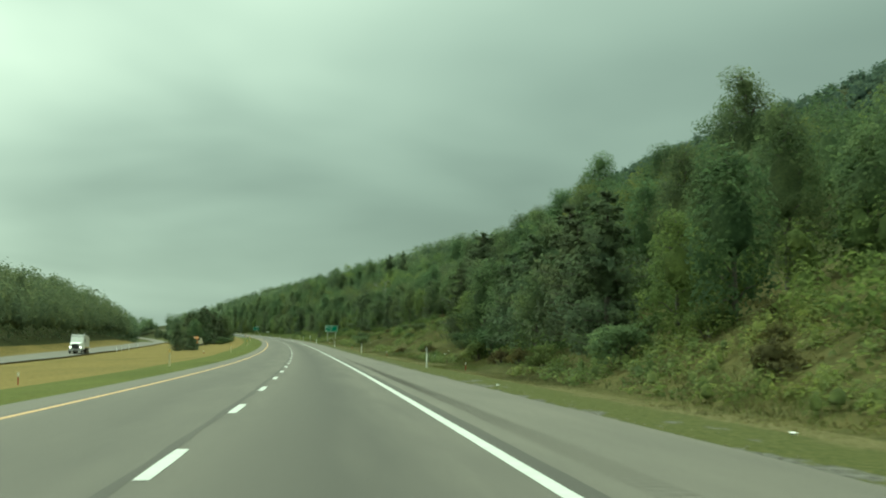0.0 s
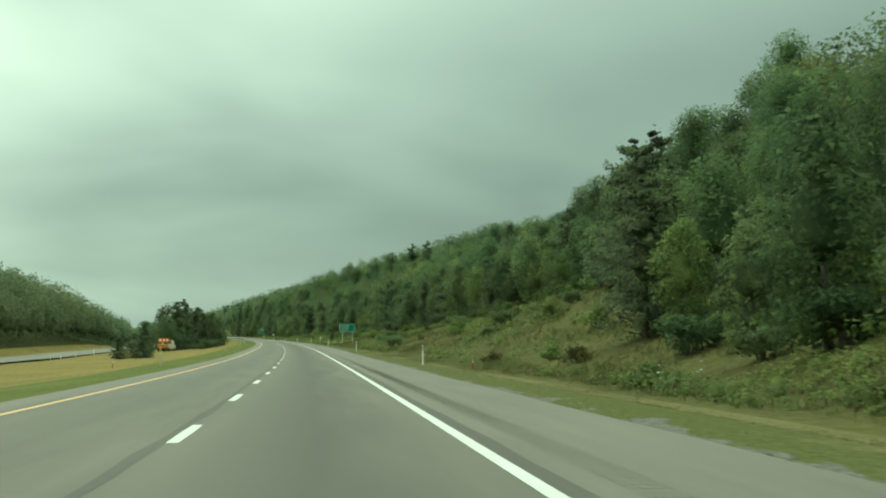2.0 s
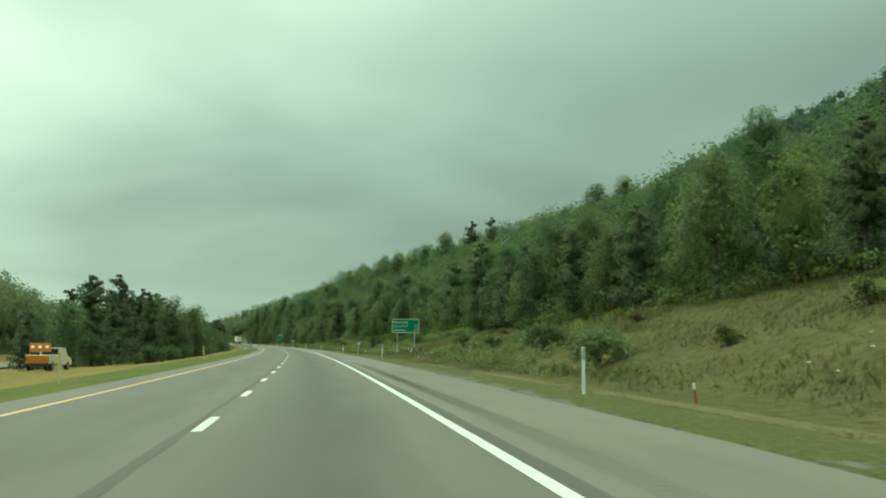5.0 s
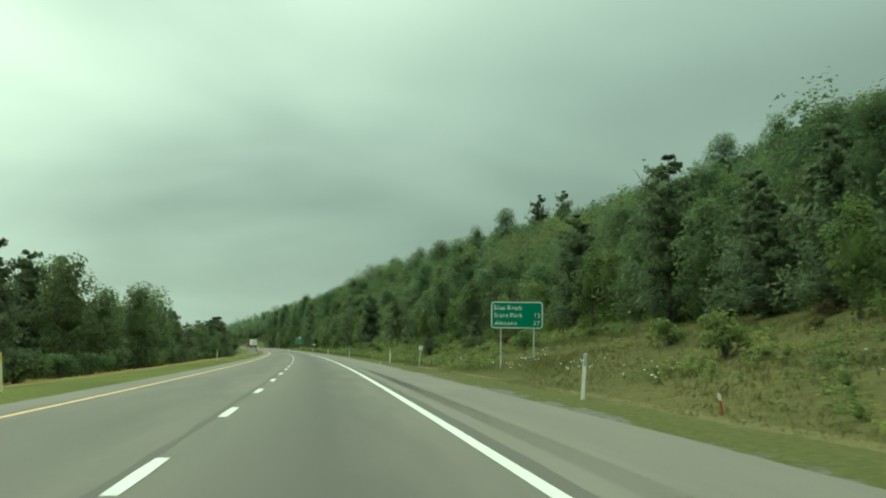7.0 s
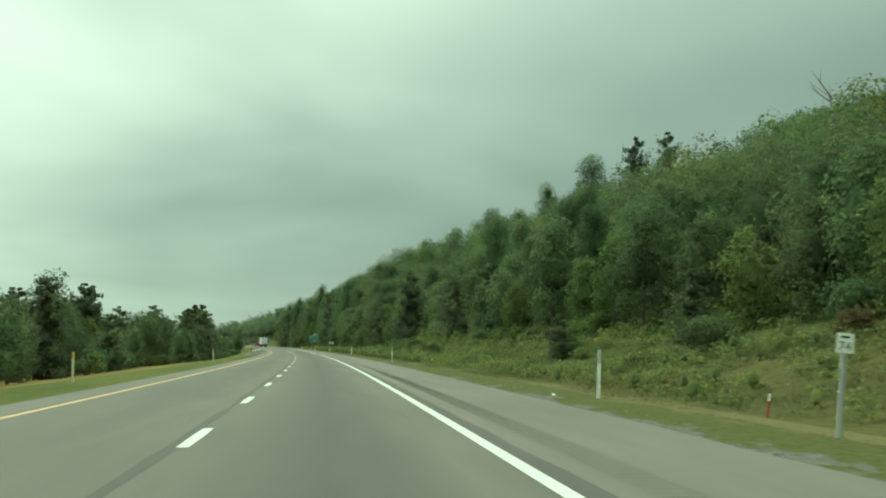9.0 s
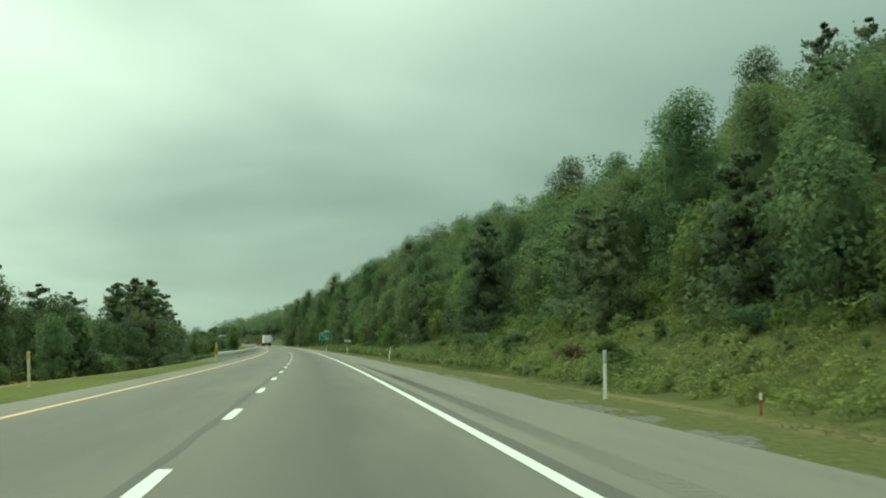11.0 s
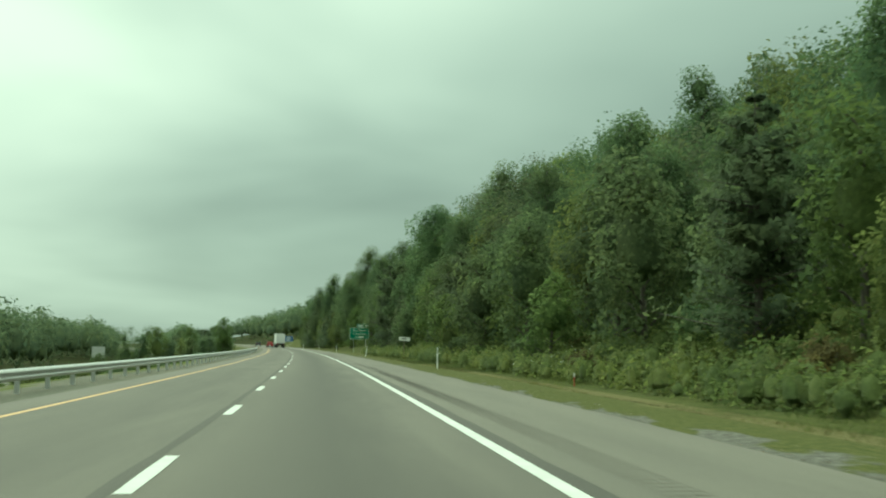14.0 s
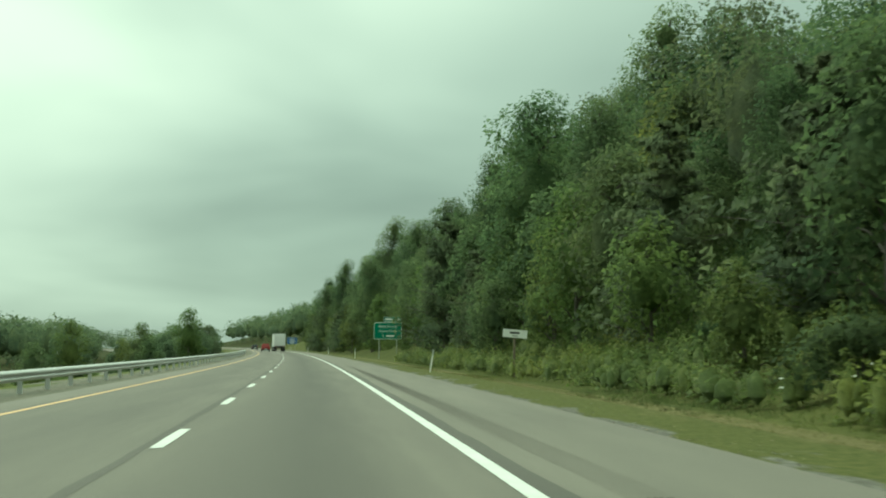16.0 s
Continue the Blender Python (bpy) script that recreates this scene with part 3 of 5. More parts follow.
def make_broadleaf(name, seed, height, spread, leaves, size, low=0.22, mat=None, bark_mat=None, label="", category="tree"):
    rng = np.random.default_rng(seed)
    ob = thing(name, label, category)
    bm = bmesh.new()
    trunk_top = height * 0.72
    lean = rng.uniform(-0.04, 0.04, 2) * height
    pts = [(lean[0] * k * k, lean[1] * k * k, trunk_top * k) for k in (0, 0.12, 0.35, 0.65, 1.0)]
    r0 = 0.016 * height + 0.03
    tube([(p[0], p[1], p[2] - (0.4 if i == 0 else 0)) for i, p in enumerate(pts)], [r0 * 1.35, r0, r0 * 0.8, r0 * 0.55, r0 * 0.2], 7, bm)
    lobes = []
    count = max(8, int(6 + height * 0.7))
    for i in range(count):
        f = low + (1 - low) * ((i + 0.5) / count) ** 0.85
        z = height * f
        width = spread * (math.sin(math.pi * min(1, max(0.06, (f - low * 0.55) / (1.04 - low * 0.55))) ** 0.72) ** 0.7)
        a = i * 2.4 + rng.uniform(-0.5, 0.5)
        out = width * rng.uniform(0.40, 0.72)
        c = (lean[0] * f + out * math.cos(a), lean[1] * f + out * math.sin(a), z * rng.uniform(0.92, 1.0))
        rr = spread * rng.uniform(0.28, 0.46)
        lobes.append((c, (rr, rr, rr * rng.uniform(0.66, 0.95))))
        start = (lean[0] * f * f, lean[1] * f * f, max(0.1 * height, z - 0.45 * out - 0.05 * height))
        mid = ((start[0] + c[0]) / 2, (start[1] + c[1]) / 2, (start[2] + c[2]) / 2 + 0.03 * height)
        tube([start, mid, c], [r0 * 0.42, r0 * 0.28, r0 * 0.08], 4, bm)
    lobes.append(((lean[0], lean[1], height * 0.90), (spread * 0.36, spread * 0.36, height * 0.10)))
    lobes.append(((lean[0] * 0.5, lean[1] * 0.5, height * 0.56), (spread * 0.72, spread * 0.72, height * 0.37)))
    part("trunk", bm, bark_mat or M_BARK, ob)
    mid = (lean[0] * 0.5, lean[1] * 0.5, height * 0.5)
    v, f, nn = leafy(rng, [(c, r, mid) for c, r in lobes], leaves, size)
    child("crown", mesh_from("crown", v, f, [mat or M_LEAF], normals=nn), ob)
    return ob


def make_pine(name, seed, height, spread, size, layers, per_branch, label="", mat=None, gap=0.0):
    """A pine: whorls of level boughs with upturned tips, longest low down."""
    rng = np.random.default_rng(seed)
    ob = thing(name, label, "tree")
    bm = bmesh.new()
    r0 = 0.013 * height + 0.03
    tube([(0, 0, -0.4), (0, 0, height * 0.3), (0.05, 0.03, height * 0.7), (0.08, 0.05, height * 0.99)], [r0 * 1.3, r0, r0 * 0.6, 0.015], 7, bm)
    cs, ns = [], []
    for i in range(layers):
        f = 0.06 + 0.93 * (i / (layers - 1))
        z0 = height * f
        reach = spread * (1 - f) ** 0.6 * (0.8 + 0.2 * math.sin(i * 2.1)) + 0.10 * spread
        n = 6 if f < 0.8 else 4
        for k in range(n):
            if rng.uniform() < gap:
                continue
            a = 2 * math.pi * (k + rng.uniform(-0.3, 0.3)) / n + i * 0.9
            z = min(0.99 * height, max(0.03 * height, z0 + height / layers * rng.uniform(-0.75, 0.75)))
            rch = reach * rng.uniform(0.5, 1.15)
            tip = np.array((rch * math.cos(a), rch * math.sin(a), z + rch * rng.uniform(-0.08, 0.3)))
            base = np.array((0.05 * f, 0.03 * f, z - 0.05 * rch))
            tube([base, tip], [r0 * 0.3, 0.01], 3, bm)
            m = per_branch
            t = rng.uniform(0.22, 1.04, (m, 1))
            p = base + (tip - base) * t
            side = np.array((-math.sin(a), math.cos(a), 0))
            p = p + side * rng.normal(0, 0.19, (m, 1)) * rch * (1.2 - t) + np.array((0, 0, 1)) * rng.normal(0.02, 0.085, (m, 1)) * rch
            cs.append(p)
            ns.append(np.tile(np.array((0.75 * math.cos(a), 0.75 * math.sin(a), 0.8)), (m, 1)))
    part("trunk", bm, M_BARK, ob)
    heart = [((0.04, 0.02, height * z), (spread * w, spread * w, height * 0.2)) for z, w in ((0.22, 0.50), (0.45, 0.40), (0.68, 0.25))]
    v, f, nn = merged(leaf_cards(rng, np.concatenate(cs), np.concatenate(ns), size, 2.1), leafy(rng, heart, 8, size))
    child("crown", mesh_from("crown", v, f, [mat or M_NEEDLE], normals=nn), ob)
    return ob


def make_bush(name, seed, height, spread, leaves, size, mat, label):
    rng = np.random.default_rng(seed)
    ob = thing(name, label, "bush")
    bm = bmesh.new()
    lobes = []
    for i in range(9):
        a = i * 2.4
        out = spread * rng.uniform(0.1, 0.7)
        z = height * rng.uniform(0.3, 0.85) * (1 - 0.35 * out / spread)
        c = (out * math.cos(a), out * math.sin(a), z)
        lobes.append((c, (spread * rng.uniform(0.28, 0.45), spread * rng.uniform(0.28, 0.45), height * rng.uniform(0.16, 0.3))))
        tube([(0, 0, -0.2), (c[0] * 0.4, c[1] * 0.4, z * 0.6), c], [0.045, 0.03, 0.008], 5, bm)
    part("stem", bm, M_BARK, ob)
    v, f, nn = leafy(rng, lobes, leaves, size)
    v[:, 2] = np.maximum(v[:, 2], 0.02)
    child("foliage", mesh_from("foliage", v, f, [mat], normals=nn), ob)
    return ob


def make_snag(name, seed, height):
    rng = np.random.default_rng(seed)
    ob = thing(name, "bare pale dead tree standing among the woods", "tree")
    bm = bmesh.new()
    tube([(0, 0, -0.4), (0.1, 0, height * 0.4), (-0.1, 0.1, height * 0.75), (0.15, 0, height)], [0.2, 0.15, 0.09, 0.02], 7, bm)
    part("trunk", bm, M_PALE_BARK, ob)
    for i in range(11):
        z = height * rng.uniform(0.4, 0.95)
        a, r = rng.uniform(0, 6.28), height * rng.uniform(0.1, 0.2)
        tip = Vector((r * math.cos(a), r * math.sin(a), z + r * rng.uniform(0.4, 1.1)))
        bm = tube([(0, 0, z), tip * 0.5 + Vector((0, 0, z * 0.5)), tip], [0.06, 0.04, 0.01], 5)
        tube([tip * 0.6 + Vector((0, 0, z * 0.4)), tip * 0.8 + Vector((rng.uniform(-.6, .6), rng.uniform(-.6, .6), z * 0.2 + 0.5))], [0.03, 0.008], 4, bm)
        part("limb", bm, M_PALE_BARK, ob)
    return ob


def place(ob, s, d, scale=1.0, rot=0.0, sink=0.1, tall=1.0, **tags):
    p = ground_at(s, d)
    m = Matrix.Translation(p - Vector((0, 0, sink))) @ pose(0, 0, 0, 0, 0, rot) @ Matrix.Diagonal((scale, scale, scale * tall, 1))
    c = copy_thing(ob, m)
    c.matrix_basis = m
    return tagged(c, **tags) if tags else c


W_ALONG = "woods along the highway"
BROAD = [make_broadleaf("broadleaf_tree", 10 + i, h, r, n, 0.155, low, label="tall broadleaf tree with a full dark green crown on the hillside")
         for i, (h, r, n, low) in enumerate(((13, 3.6, 23, 0.08), (15, 4.0, 20, 0.10), (11, 3.4, 24, 0.07), (17, 3.9, 20, 0.12)))]
YOUNG = [make_broadleaf("young_tree", 30 + i, h, r, 16, 0.17, 0.06, M_LEAF_LIGHT, label="young broadleaf tree with light green leaves at the wood's edge")
         for i, (h, r) in enumerate(((6.5, 2.2), (5.0, 2.0), (8.0, 2.5)))]
DARK = [make_broadleaf("young_tree", 40 + i, h, r, 15, 0.18, 0.06, M_LEAF, label="dense young broadleaf tree with dark green leaves")
        for i, (h, r) in enumerate(((7.5, 2.7), (6.0, 2.5), (8.5, 2.9)))]
# trees for the far stretch, with distance haze painted into the leaf colour
HAZY = [make_broadleaf("young_tree", 45 + i, h, r, 9, 0.26, 0.06, M_HAZY_LEAF, label="tree far along below the guard rail, haze put into its green") for i, (h, r) in enumerate(((7.5, 2.9), (6.0, 2.7)))]
PINES = [make_pine("pine_tree", 50 + i, h, r, 0.155, n, 66, "dark pine with level boughs down to the ground", gap=0.06)
         for i, (h, r, n) in enumerate(((8.5, 3.4, 15), (9.5, 3.7, 17), (6.5, 3.2, 12)))]
BUSHES = [make_bush("bush", 70, 2.0, 1.7, 30, 0.13, M_LEAF_LIGHT, "leafy green bush on the grass bank"),
          make_bush("bush", 71, 2.6, 2.0, 26, 0.14, M_LEAF, "dark green bush on the grass bank"),
          make_bush("bush", 72, 1.5, 1.3, 36, 0.12, M_RUST, "brownish half-dry bush on the grass bank")]
SNAG = make_snag("dead_tree", 90, 13)
MODELS = BROAD + HAZY + YOUNG + DARK + PINES + BUSHES + [SNAG]


def edge_of_wood(s):
    """How far from the lane line the wood's front trees stand."""
    e = np.interp(s, [0, 60, 110, 140, 165, 200, 250, 300, 355, 420, 480, 560, 620, 680, 800, 880, 1100], [18.5, 17, 17.0, 20, 26, 30, 28, 26, 25, 23, 21, 18, 17, 16.5, 16.5, 15, 14])
    return float(e) + 1.8 * noise.noise(Vector((s * 0.05, 0.3, 0)))


def plant_right():
    rng = random.Random(5)
    s = 48.0
    while s < 1000:
        e = edge_of_wood(s)
        for row, off in enumerate((0.0, 5.0)):
            d = e + off + rng.uniform(-1.6, 1.6)
            q = s + rng.uniform(-2.2, 2.2)
            pick = rng.random()
            if row == 0:
                ob = rng.choice(PINES) if pick < 0.25 else rng.choice(YOUNG) if pick < 0.55 else rng.choice(DARK)
                k = rng.uniform(0.75, 1.15)
            else:
                ob = rng.choice(PINES) if pick < 0.10 else rng.choice(DARK) if pick < (0.3 if s < 600 else 0.15) else rng.choice(BROAD[:3] if s < 690 else BROAD)
                k = rng.uniform(0.72, 0.98)
            k *= 0.82 if s < 140 else 0.80 if row and 520 < s < 610 else 0.84 if row and 610 <= s < 760 else 1.0
            k *= (tree_size(s) / 12.5) ** (1.0 if row else 0.6) * (0.88 if ob in BROAD else 1.0)
            place(ob, q, d, k, rng.uniform(0, 360), group=W_ALONG)
        s += 6.2 if s < 720 else 8.0


def joined_wood(name, label, spots, seed, density, size, mat):
    """Trees too far off to pick apart: one mesh of uneven crowns, leafy down to the ground."""
    rng = np.random.default_rng(seed)
    every = []
    for (s, d, h, r) in spots:
        p = np.array(ground_at(s, d))
        mid = p + np.array((0, 0, h * 0.5))
        every.append((mid, (r * 0.8, r * 0.8, h * 0.45), mid))
        for k in range(5):
            a, f = k * 1.6 + rng.uniform(-0.6, 0.6), rng.uniform(0.4, 0.93)
            out, q = r * rng.uniform(0.2, 0.8) * (1.25 - 0.8 * f), r * rng.uniform(0.26, 0.44)
            every.append((p + np.array((out * math.cos(a), out * math.sin(a), h * f)), (q, q, q * rng.uniform(0.75, 1.0)), mid))
    V, F, NN = leafy(rng, every, density, size, bare=0.75)
    ob = new(name, mesh_from(name, V, F, [mat], normals=NN))
    return tagged(ob, label, "woods", kind="stuff")


plant_right()


def far_mountain():
    """The straight wooded mountain far off beyond the hillside."""
    def crest(y):
        return float(np.interp(y, [300, 700, 956, 1468, 1700, 2700, 4200], [170, 206, 222, 252, 260, 272, 280]))
    ys, xs = span(300, 4200, 60), (170, 250, 320, 370, 400, 440, 520, 700)
    shape = (0.10, 0.42, 0.72, 0.91, 1.0, 0.97, 0.8, 0.1)
    verts, faces, uv = [], [], []
    for y in ys:
        for x, k in zip(xs, shape):
            verts.append((x, y, crest(y) * k - 13 + 3 * noise.noise(Vector((x * 0.02, y * 0.01, 0)))))
            uv.append((x, y))
    n = len(xs)
    for i in range(len(ys) - 1):
        for j in range(n - 1):
            k = i * n + j
            faces.append((k, k + 1, k + n + 1, k + n))
    tagged(new("backdrop", mesh_from("backdrop", verts, faces, [M_FLOOR], smooth_faces=True, uv=uv)), "far mountain ridge behind the hillside", "mountain", kind="structure")
    rng = np.random.default_rng(77)
    every = []
    for i in range(1300):
        y = 500 + 2900 * rng.uniform() ** 1.3
        x = 412 - 85 * rng.uniform() ** 0.8
        z = crest(y) * float(np.interp(x, xs, shape)) - 13
        h, r = rng.uniform(9, 14), rng.uniform(5, 8)
        every.append(((x, y, z + h * 0.5), (r, r, h * 0.5)))
    # bluish leaf colour paints the haze over the mountain
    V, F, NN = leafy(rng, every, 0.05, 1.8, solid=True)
    tagged(new("mountain_woods", mesh_from("mountain_woods", V, F, [M_FAR_HAZE_LEAF], normals=NN)), "woods on the far mountain, bluish haze put into their green", "woods", kind="stuff")


far_mountain()
rng_w = random.Random(11)
MIXED = ((M_LEAF, "dense dark green broadleaf woods climbing the hillside"), (M_LEAF_LIGHT, "lighter green broadleaf trees among the hillside woods"), (M_NEEDLE, "bluish dark green trees among the hillside woods"))


def mixed_wood(name, spots, seed, density, size):
    """A wood of three kinds of trees, each kind joined into one mesh."""
    kinds = [[], [], []]
    for p in spots:
        q = rng_w.random() + 0.25 * noise.noise(Vector((p[0] * 0.04, p[1] * 0.06, seed)))
        kinds[1 if q < 0.22 else 2 if q > 0.74 else 0].append(p)
    for i, (mat, label) in enumerate(MIXED):
        joined_wood(name, label, kinds[i], seed + 50 * i, density, size, mat)


spots = []
for i in range(510):
    s = 78 + 732 * i / 510
    d = edge_of_wood(s) + 5.5 + 20 * rng_w.random()
    low = 0.72 if s < 110 else 0.85 if s < 140 else 0.8 if 525 < s < 620 and d < edge_of_wood(s) + 12 else 1.0
    spots.append((s, d, tree_size(s) * rng_w.uniform(0.6, 1.0) * low, rng_w.uniform(3.0, 4.6)))
mixed_wood("hillside_woods", spots, 1, 5.6, 0.25)
spots = []
for i in range(600):
    s = rng_w.uniform(30, 1100)
    d = edge_of_wood(s) + (9 if s > 800 else 25) + (45 if s < 800 else 55) * rng_w.random()
    spots.append((s, d, tree_size(s) * rng_w.uniform(0.6, 1.02) * (0.85 if s < 140 else 1.0), rng_w.uniform(3.4, 5.4)))
mixed_wood("upper_hillside_woods", spots, 9, 3.8, 0.32)
spots = []
for i in range(520):
    spots.append((rng_w.uniform(700, 1420), rng_w.uniform(76, 175), rng_w.uniform(11, 15), rng_w.uniform(4, 6)))
for i in range(350):
    spots.append((rng_w.uniform(1080, 1420), 19 + 100 * rng_w.random() ** 1.2, rng_w.uniform(12, 16), rng_w.uniform(4, 5.5)))
# the ridge's leaf colour has the haze of its distance in it
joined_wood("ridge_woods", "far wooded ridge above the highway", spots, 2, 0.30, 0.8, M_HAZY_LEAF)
spots = []
for i in range(300):
    spots.append((40 + 4.2 * i + rng_w.uniform(-1.5, 1.5), -57.5 - 2.5 * rng_w.random(), rng_w.uniform(9, 15), rng_w.uniform(3, 4.2)))
for i in range(640):
    spots.append((rng_w.uniform(40, 1300), -60 - 32 * rng_w.random(), rng_w.uniform(14, 18), rng_w.uniform(3.4, 5.0)))
for i in range(300):
    spots.append((rng_w.uniform(1700, 2500), rng_w.uniform(-420, 90), rng_w.uniform(12, 18), rng_w.uniform(7, 11)))
spots = [p for p in spots if not (890 < p[0] < 1012 and -67 < p[1] < 0)]
joined_wood("woods_beyond_opposite_road", "dark green woods beyond the opposite carriageway", [p for p in spots if p[0] < 620], 3, 0.9, 0.55, M_NEEDLE)
# these woods and the grove below have haze painted into their green
joined_wood("woods_beyond_opposite_road", "far woods beyond the opposite carriageway, haze put into their green", [p for p in spots if p[0] >= 620], 4, 0.32, 0.8, M_HAZY_LEAF)
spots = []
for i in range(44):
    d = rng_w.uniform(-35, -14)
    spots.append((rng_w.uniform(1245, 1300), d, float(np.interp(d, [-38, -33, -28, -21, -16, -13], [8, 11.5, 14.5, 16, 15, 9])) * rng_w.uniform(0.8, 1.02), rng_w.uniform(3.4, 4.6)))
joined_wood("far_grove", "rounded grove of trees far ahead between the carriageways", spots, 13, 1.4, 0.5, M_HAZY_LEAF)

# tall trees that stand above the rest along the skyline: place along and beside the road, height of the top over the road, kind
SKYLINE = [(120, 44.8, 28.4, 3), (131, 46, 28.0, 1), (157, 46.4, 26.5, 0), (195, 47.7, 31.0, 3), (204, 49, 29.0, 1), (217, 46.9, 27.4, 0), (239, 52.3, 30.0, 1), (261, 50.8, 29.0, 3),
           (285, 56, 30.5, 1), (453, 71.5, 36.0, 3), (480, 72, 38.2, 1), 
           (557, 49, 33.2, 1), (579, 46.8, 30.8, 3), (627, 43.7, 31.7, 1), (604, 45.6, 28.8, 3),
           (644, 33.2, 24.0, 3), (637, 35.5, 23.4, 1), (737, 31.4, 26.0, 3), (705, 29.6, 24.6, 1), (708, 26.3, 24.8, 3), (713, 19, 19.6, 2), (827, 14.5, 15.8, 1), (837, 22, 20.8, 3),
           (559, 57.2, 36.6, 4), (561, 63.4, 38.0, 4)]
for s, d, top, kind in SKYLINE:
    ob, high = (PINES[1], 9.5) if kind == 4 else (BROAD[kind], (13, 15, 11, 17)[kind])
    tall = (top - lie(s, d)) / high
    wide = 0.72 if kind == 4 else 1.22 if s < 500 else 1.0
    place(ob, s, d, tall * wide, s * 37, sink=0.0, tall=1 / wide, group=W_ALONG)
# single trees and shrubs that stand out on the bank
STANDOUT = [("bush", 1, 2.6, 189, 19.1, 4.6), ("pine", 2, 6.5, 192, 34.2, 9.8), ("young", 0, 6.5, 341, 37.6, 11.9), ("bush", 0, 2.0, 321, 17.4, 3.2), ("young", 1, 5.0, 382, 28.3, 6.5),
            ("pine", 2, 6.5, 411, 19.7, 5.0), ("pine", 2, 6.5, 426, 16.1, 3.2), ("pine", 0, 8.5, 562, 22.7, 4.9), ("young", 2, 8.0, 603, 23.0, 8.1), ("pine", 0, 8.5, 128, 22.0, 8.9), ("bush", 1, 2.6, 97, 15.4, 3.2),
            ("bush", 1, 2.6, 109, 17.9, 2.9), ("young", 1, 5.0, 656, 13.8, 3.6), ("young", 1, 5.0, 640, 15.5, 4.4)]
for kind, i, high, s, d, top in STANDOUT:
    ob = {"bush": BUSHES, "pine": PINES, "young": YOUNG}[kind][i]
    place(ob, s, d, max(0.4, (top - lie(s, d)) / high), s * 53, sink=0.05, group="bushes on the bank" if kind == "bush" else W_ALONG)


def plant_median():
    rng = random.Random(21)
    for i in range(92):
        s = 322 + 264 * i / 92 + rng.uniform(-2, 2)
        d = -(14.0 + 12 * rng.random() ** 1.4)
        pines = 0.25 if s < 340 else 0.5
        ob = rng.choice(PINES) if rng.random() < pines else rng.choice(DARK)
        k = rng.uniform(0.75, 1.0) * (1.10 if s < 406 else 0.86)
        place(ob, s, d, k, rng.uniform(0, 360), group="trees in the median")
    for i in range(44):
        s = 430 + 128 * i / 44
        place(rng.choice(DARK + YOUNG[:1]), s + rng.uniform(-2, 2), -rng.uniform(13.5, 21), rng.uniform(0.5, 0.72), rng.uniform(0, 360), group="trees in the median")
    for s, d, k in ((238, -17.3, 0.5), (241, -18.6, 0.55), (244, -17.4, 0.5), (236, -19.8, 0.45)):
        place(PINES[2], s, d, k * 1.1, s * 31, tall=0.8, group="trees in the median")
    for i in range(46):
        place(BUSHES[i % 2], 326 + 5.7 * i + rng.uniform(-2, 2), -13.2 - 3.0 * rng.random(), rng.uniform(0.7, 1.15), rng.uniform(0, 360), group="bushes in the median")
    # the last pines before the rail, tall and open
    for s, d, h, ob in ((556, -15.5, 9.6, 0), (561, -17.5, 9.0, 1), (565, -15.0, 10.0, 0), (570, -16.5, 10.2, 1), (574, -14.6, 9.0, 0), (578, -16.0, 8.4, 2), (582, -14.2, 7.2, 0), (585, -15.5, 6.4, 2), (588, -13.8, 5.0, 2), (552, -14, 8.2, 2), (547, -16, 8.6, 0)):
        place(PINES[ob], s, d, h / (8.5, 9.5, 6.5)[ob], s * 37, group="trees in the median")
    for i in range(36):
        place(rng.choice(BUSHES[:2]), rng.uniform(640, 760), -rng.uniform(13, 30), rng.uniform(0.9, 1.4), rng.uniform(0, 360), group="bushes below the guard rail")
    for i in range(80):
        s = rng.uniform(755, 1120)
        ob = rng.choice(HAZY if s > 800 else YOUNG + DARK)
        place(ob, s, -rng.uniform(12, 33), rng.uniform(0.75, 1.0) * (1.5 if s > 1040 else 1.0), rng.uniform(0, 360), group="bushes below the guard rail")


plant_median()


def plant_bank():
    rng = random.Random(33)
    s = 30.0
    while s < 760:
        e = edge_of_wood(s)
        d = e + 1 - (e - 12.5) * rng.random() ** 1.5
        if not (690 < s < 800 and d < 17) and not (300 < s < 362 and d < 18.5):
            place(rng.choice(BUSHES), s, d, rng.uniform(0.45, 1.0), rng.uniform(0, 360), group="bushes on the bank")
        s += rng.uniform(2.5, 7)


plant_bank()


def patchy(s, d):
    """Where the bank's growth changes, in long patches; from -1 to 1."""
    return np.sin(s * 0.071 + 1.3 * np.sin(d * 0.31 + s * 0.017)) * 0.6 + np.sin(s * 0.19 + d * 0.55 + 2.0 * np.sin(s * 0.043)) * 0.4


def undergrowth(name, label, count, seed):
    """Low weeds, brambles and saplings between the grass bank and the wood."""
    rng = np.random.default_rng(seed)
    every = []
    for i in range(count):
        s = float(rng.uniform(15, 760))
        e = edge_of_wood(s)
        d = e + 1.5 - (e - 10.4) * rng.uniform(0, 1) ** 1.15
        p = np.array(ground_at(s, d))
        if patchy(s, d) < rng.uniform(0.0, 0.35) - 1.2 * smooth(300, 520, s):
            continue
        h, r = rng.uniform(0.3, 0.8) * (1 + 0.7 * smooth(400, 600, s)), rng.uniform(0.25, 0.6)
        every.append((tuple(p + np.array((0, 0, h * 0.42))), (r, r, h * 0.6)))
    V, F, NN = leafy(rng, every, 17, 0.12, 1, 1.3)
    tagged(new(name, mesh_from(name, V, F, [M_WEED], normals=NN)), label, "undergrowth", kind="stuff")


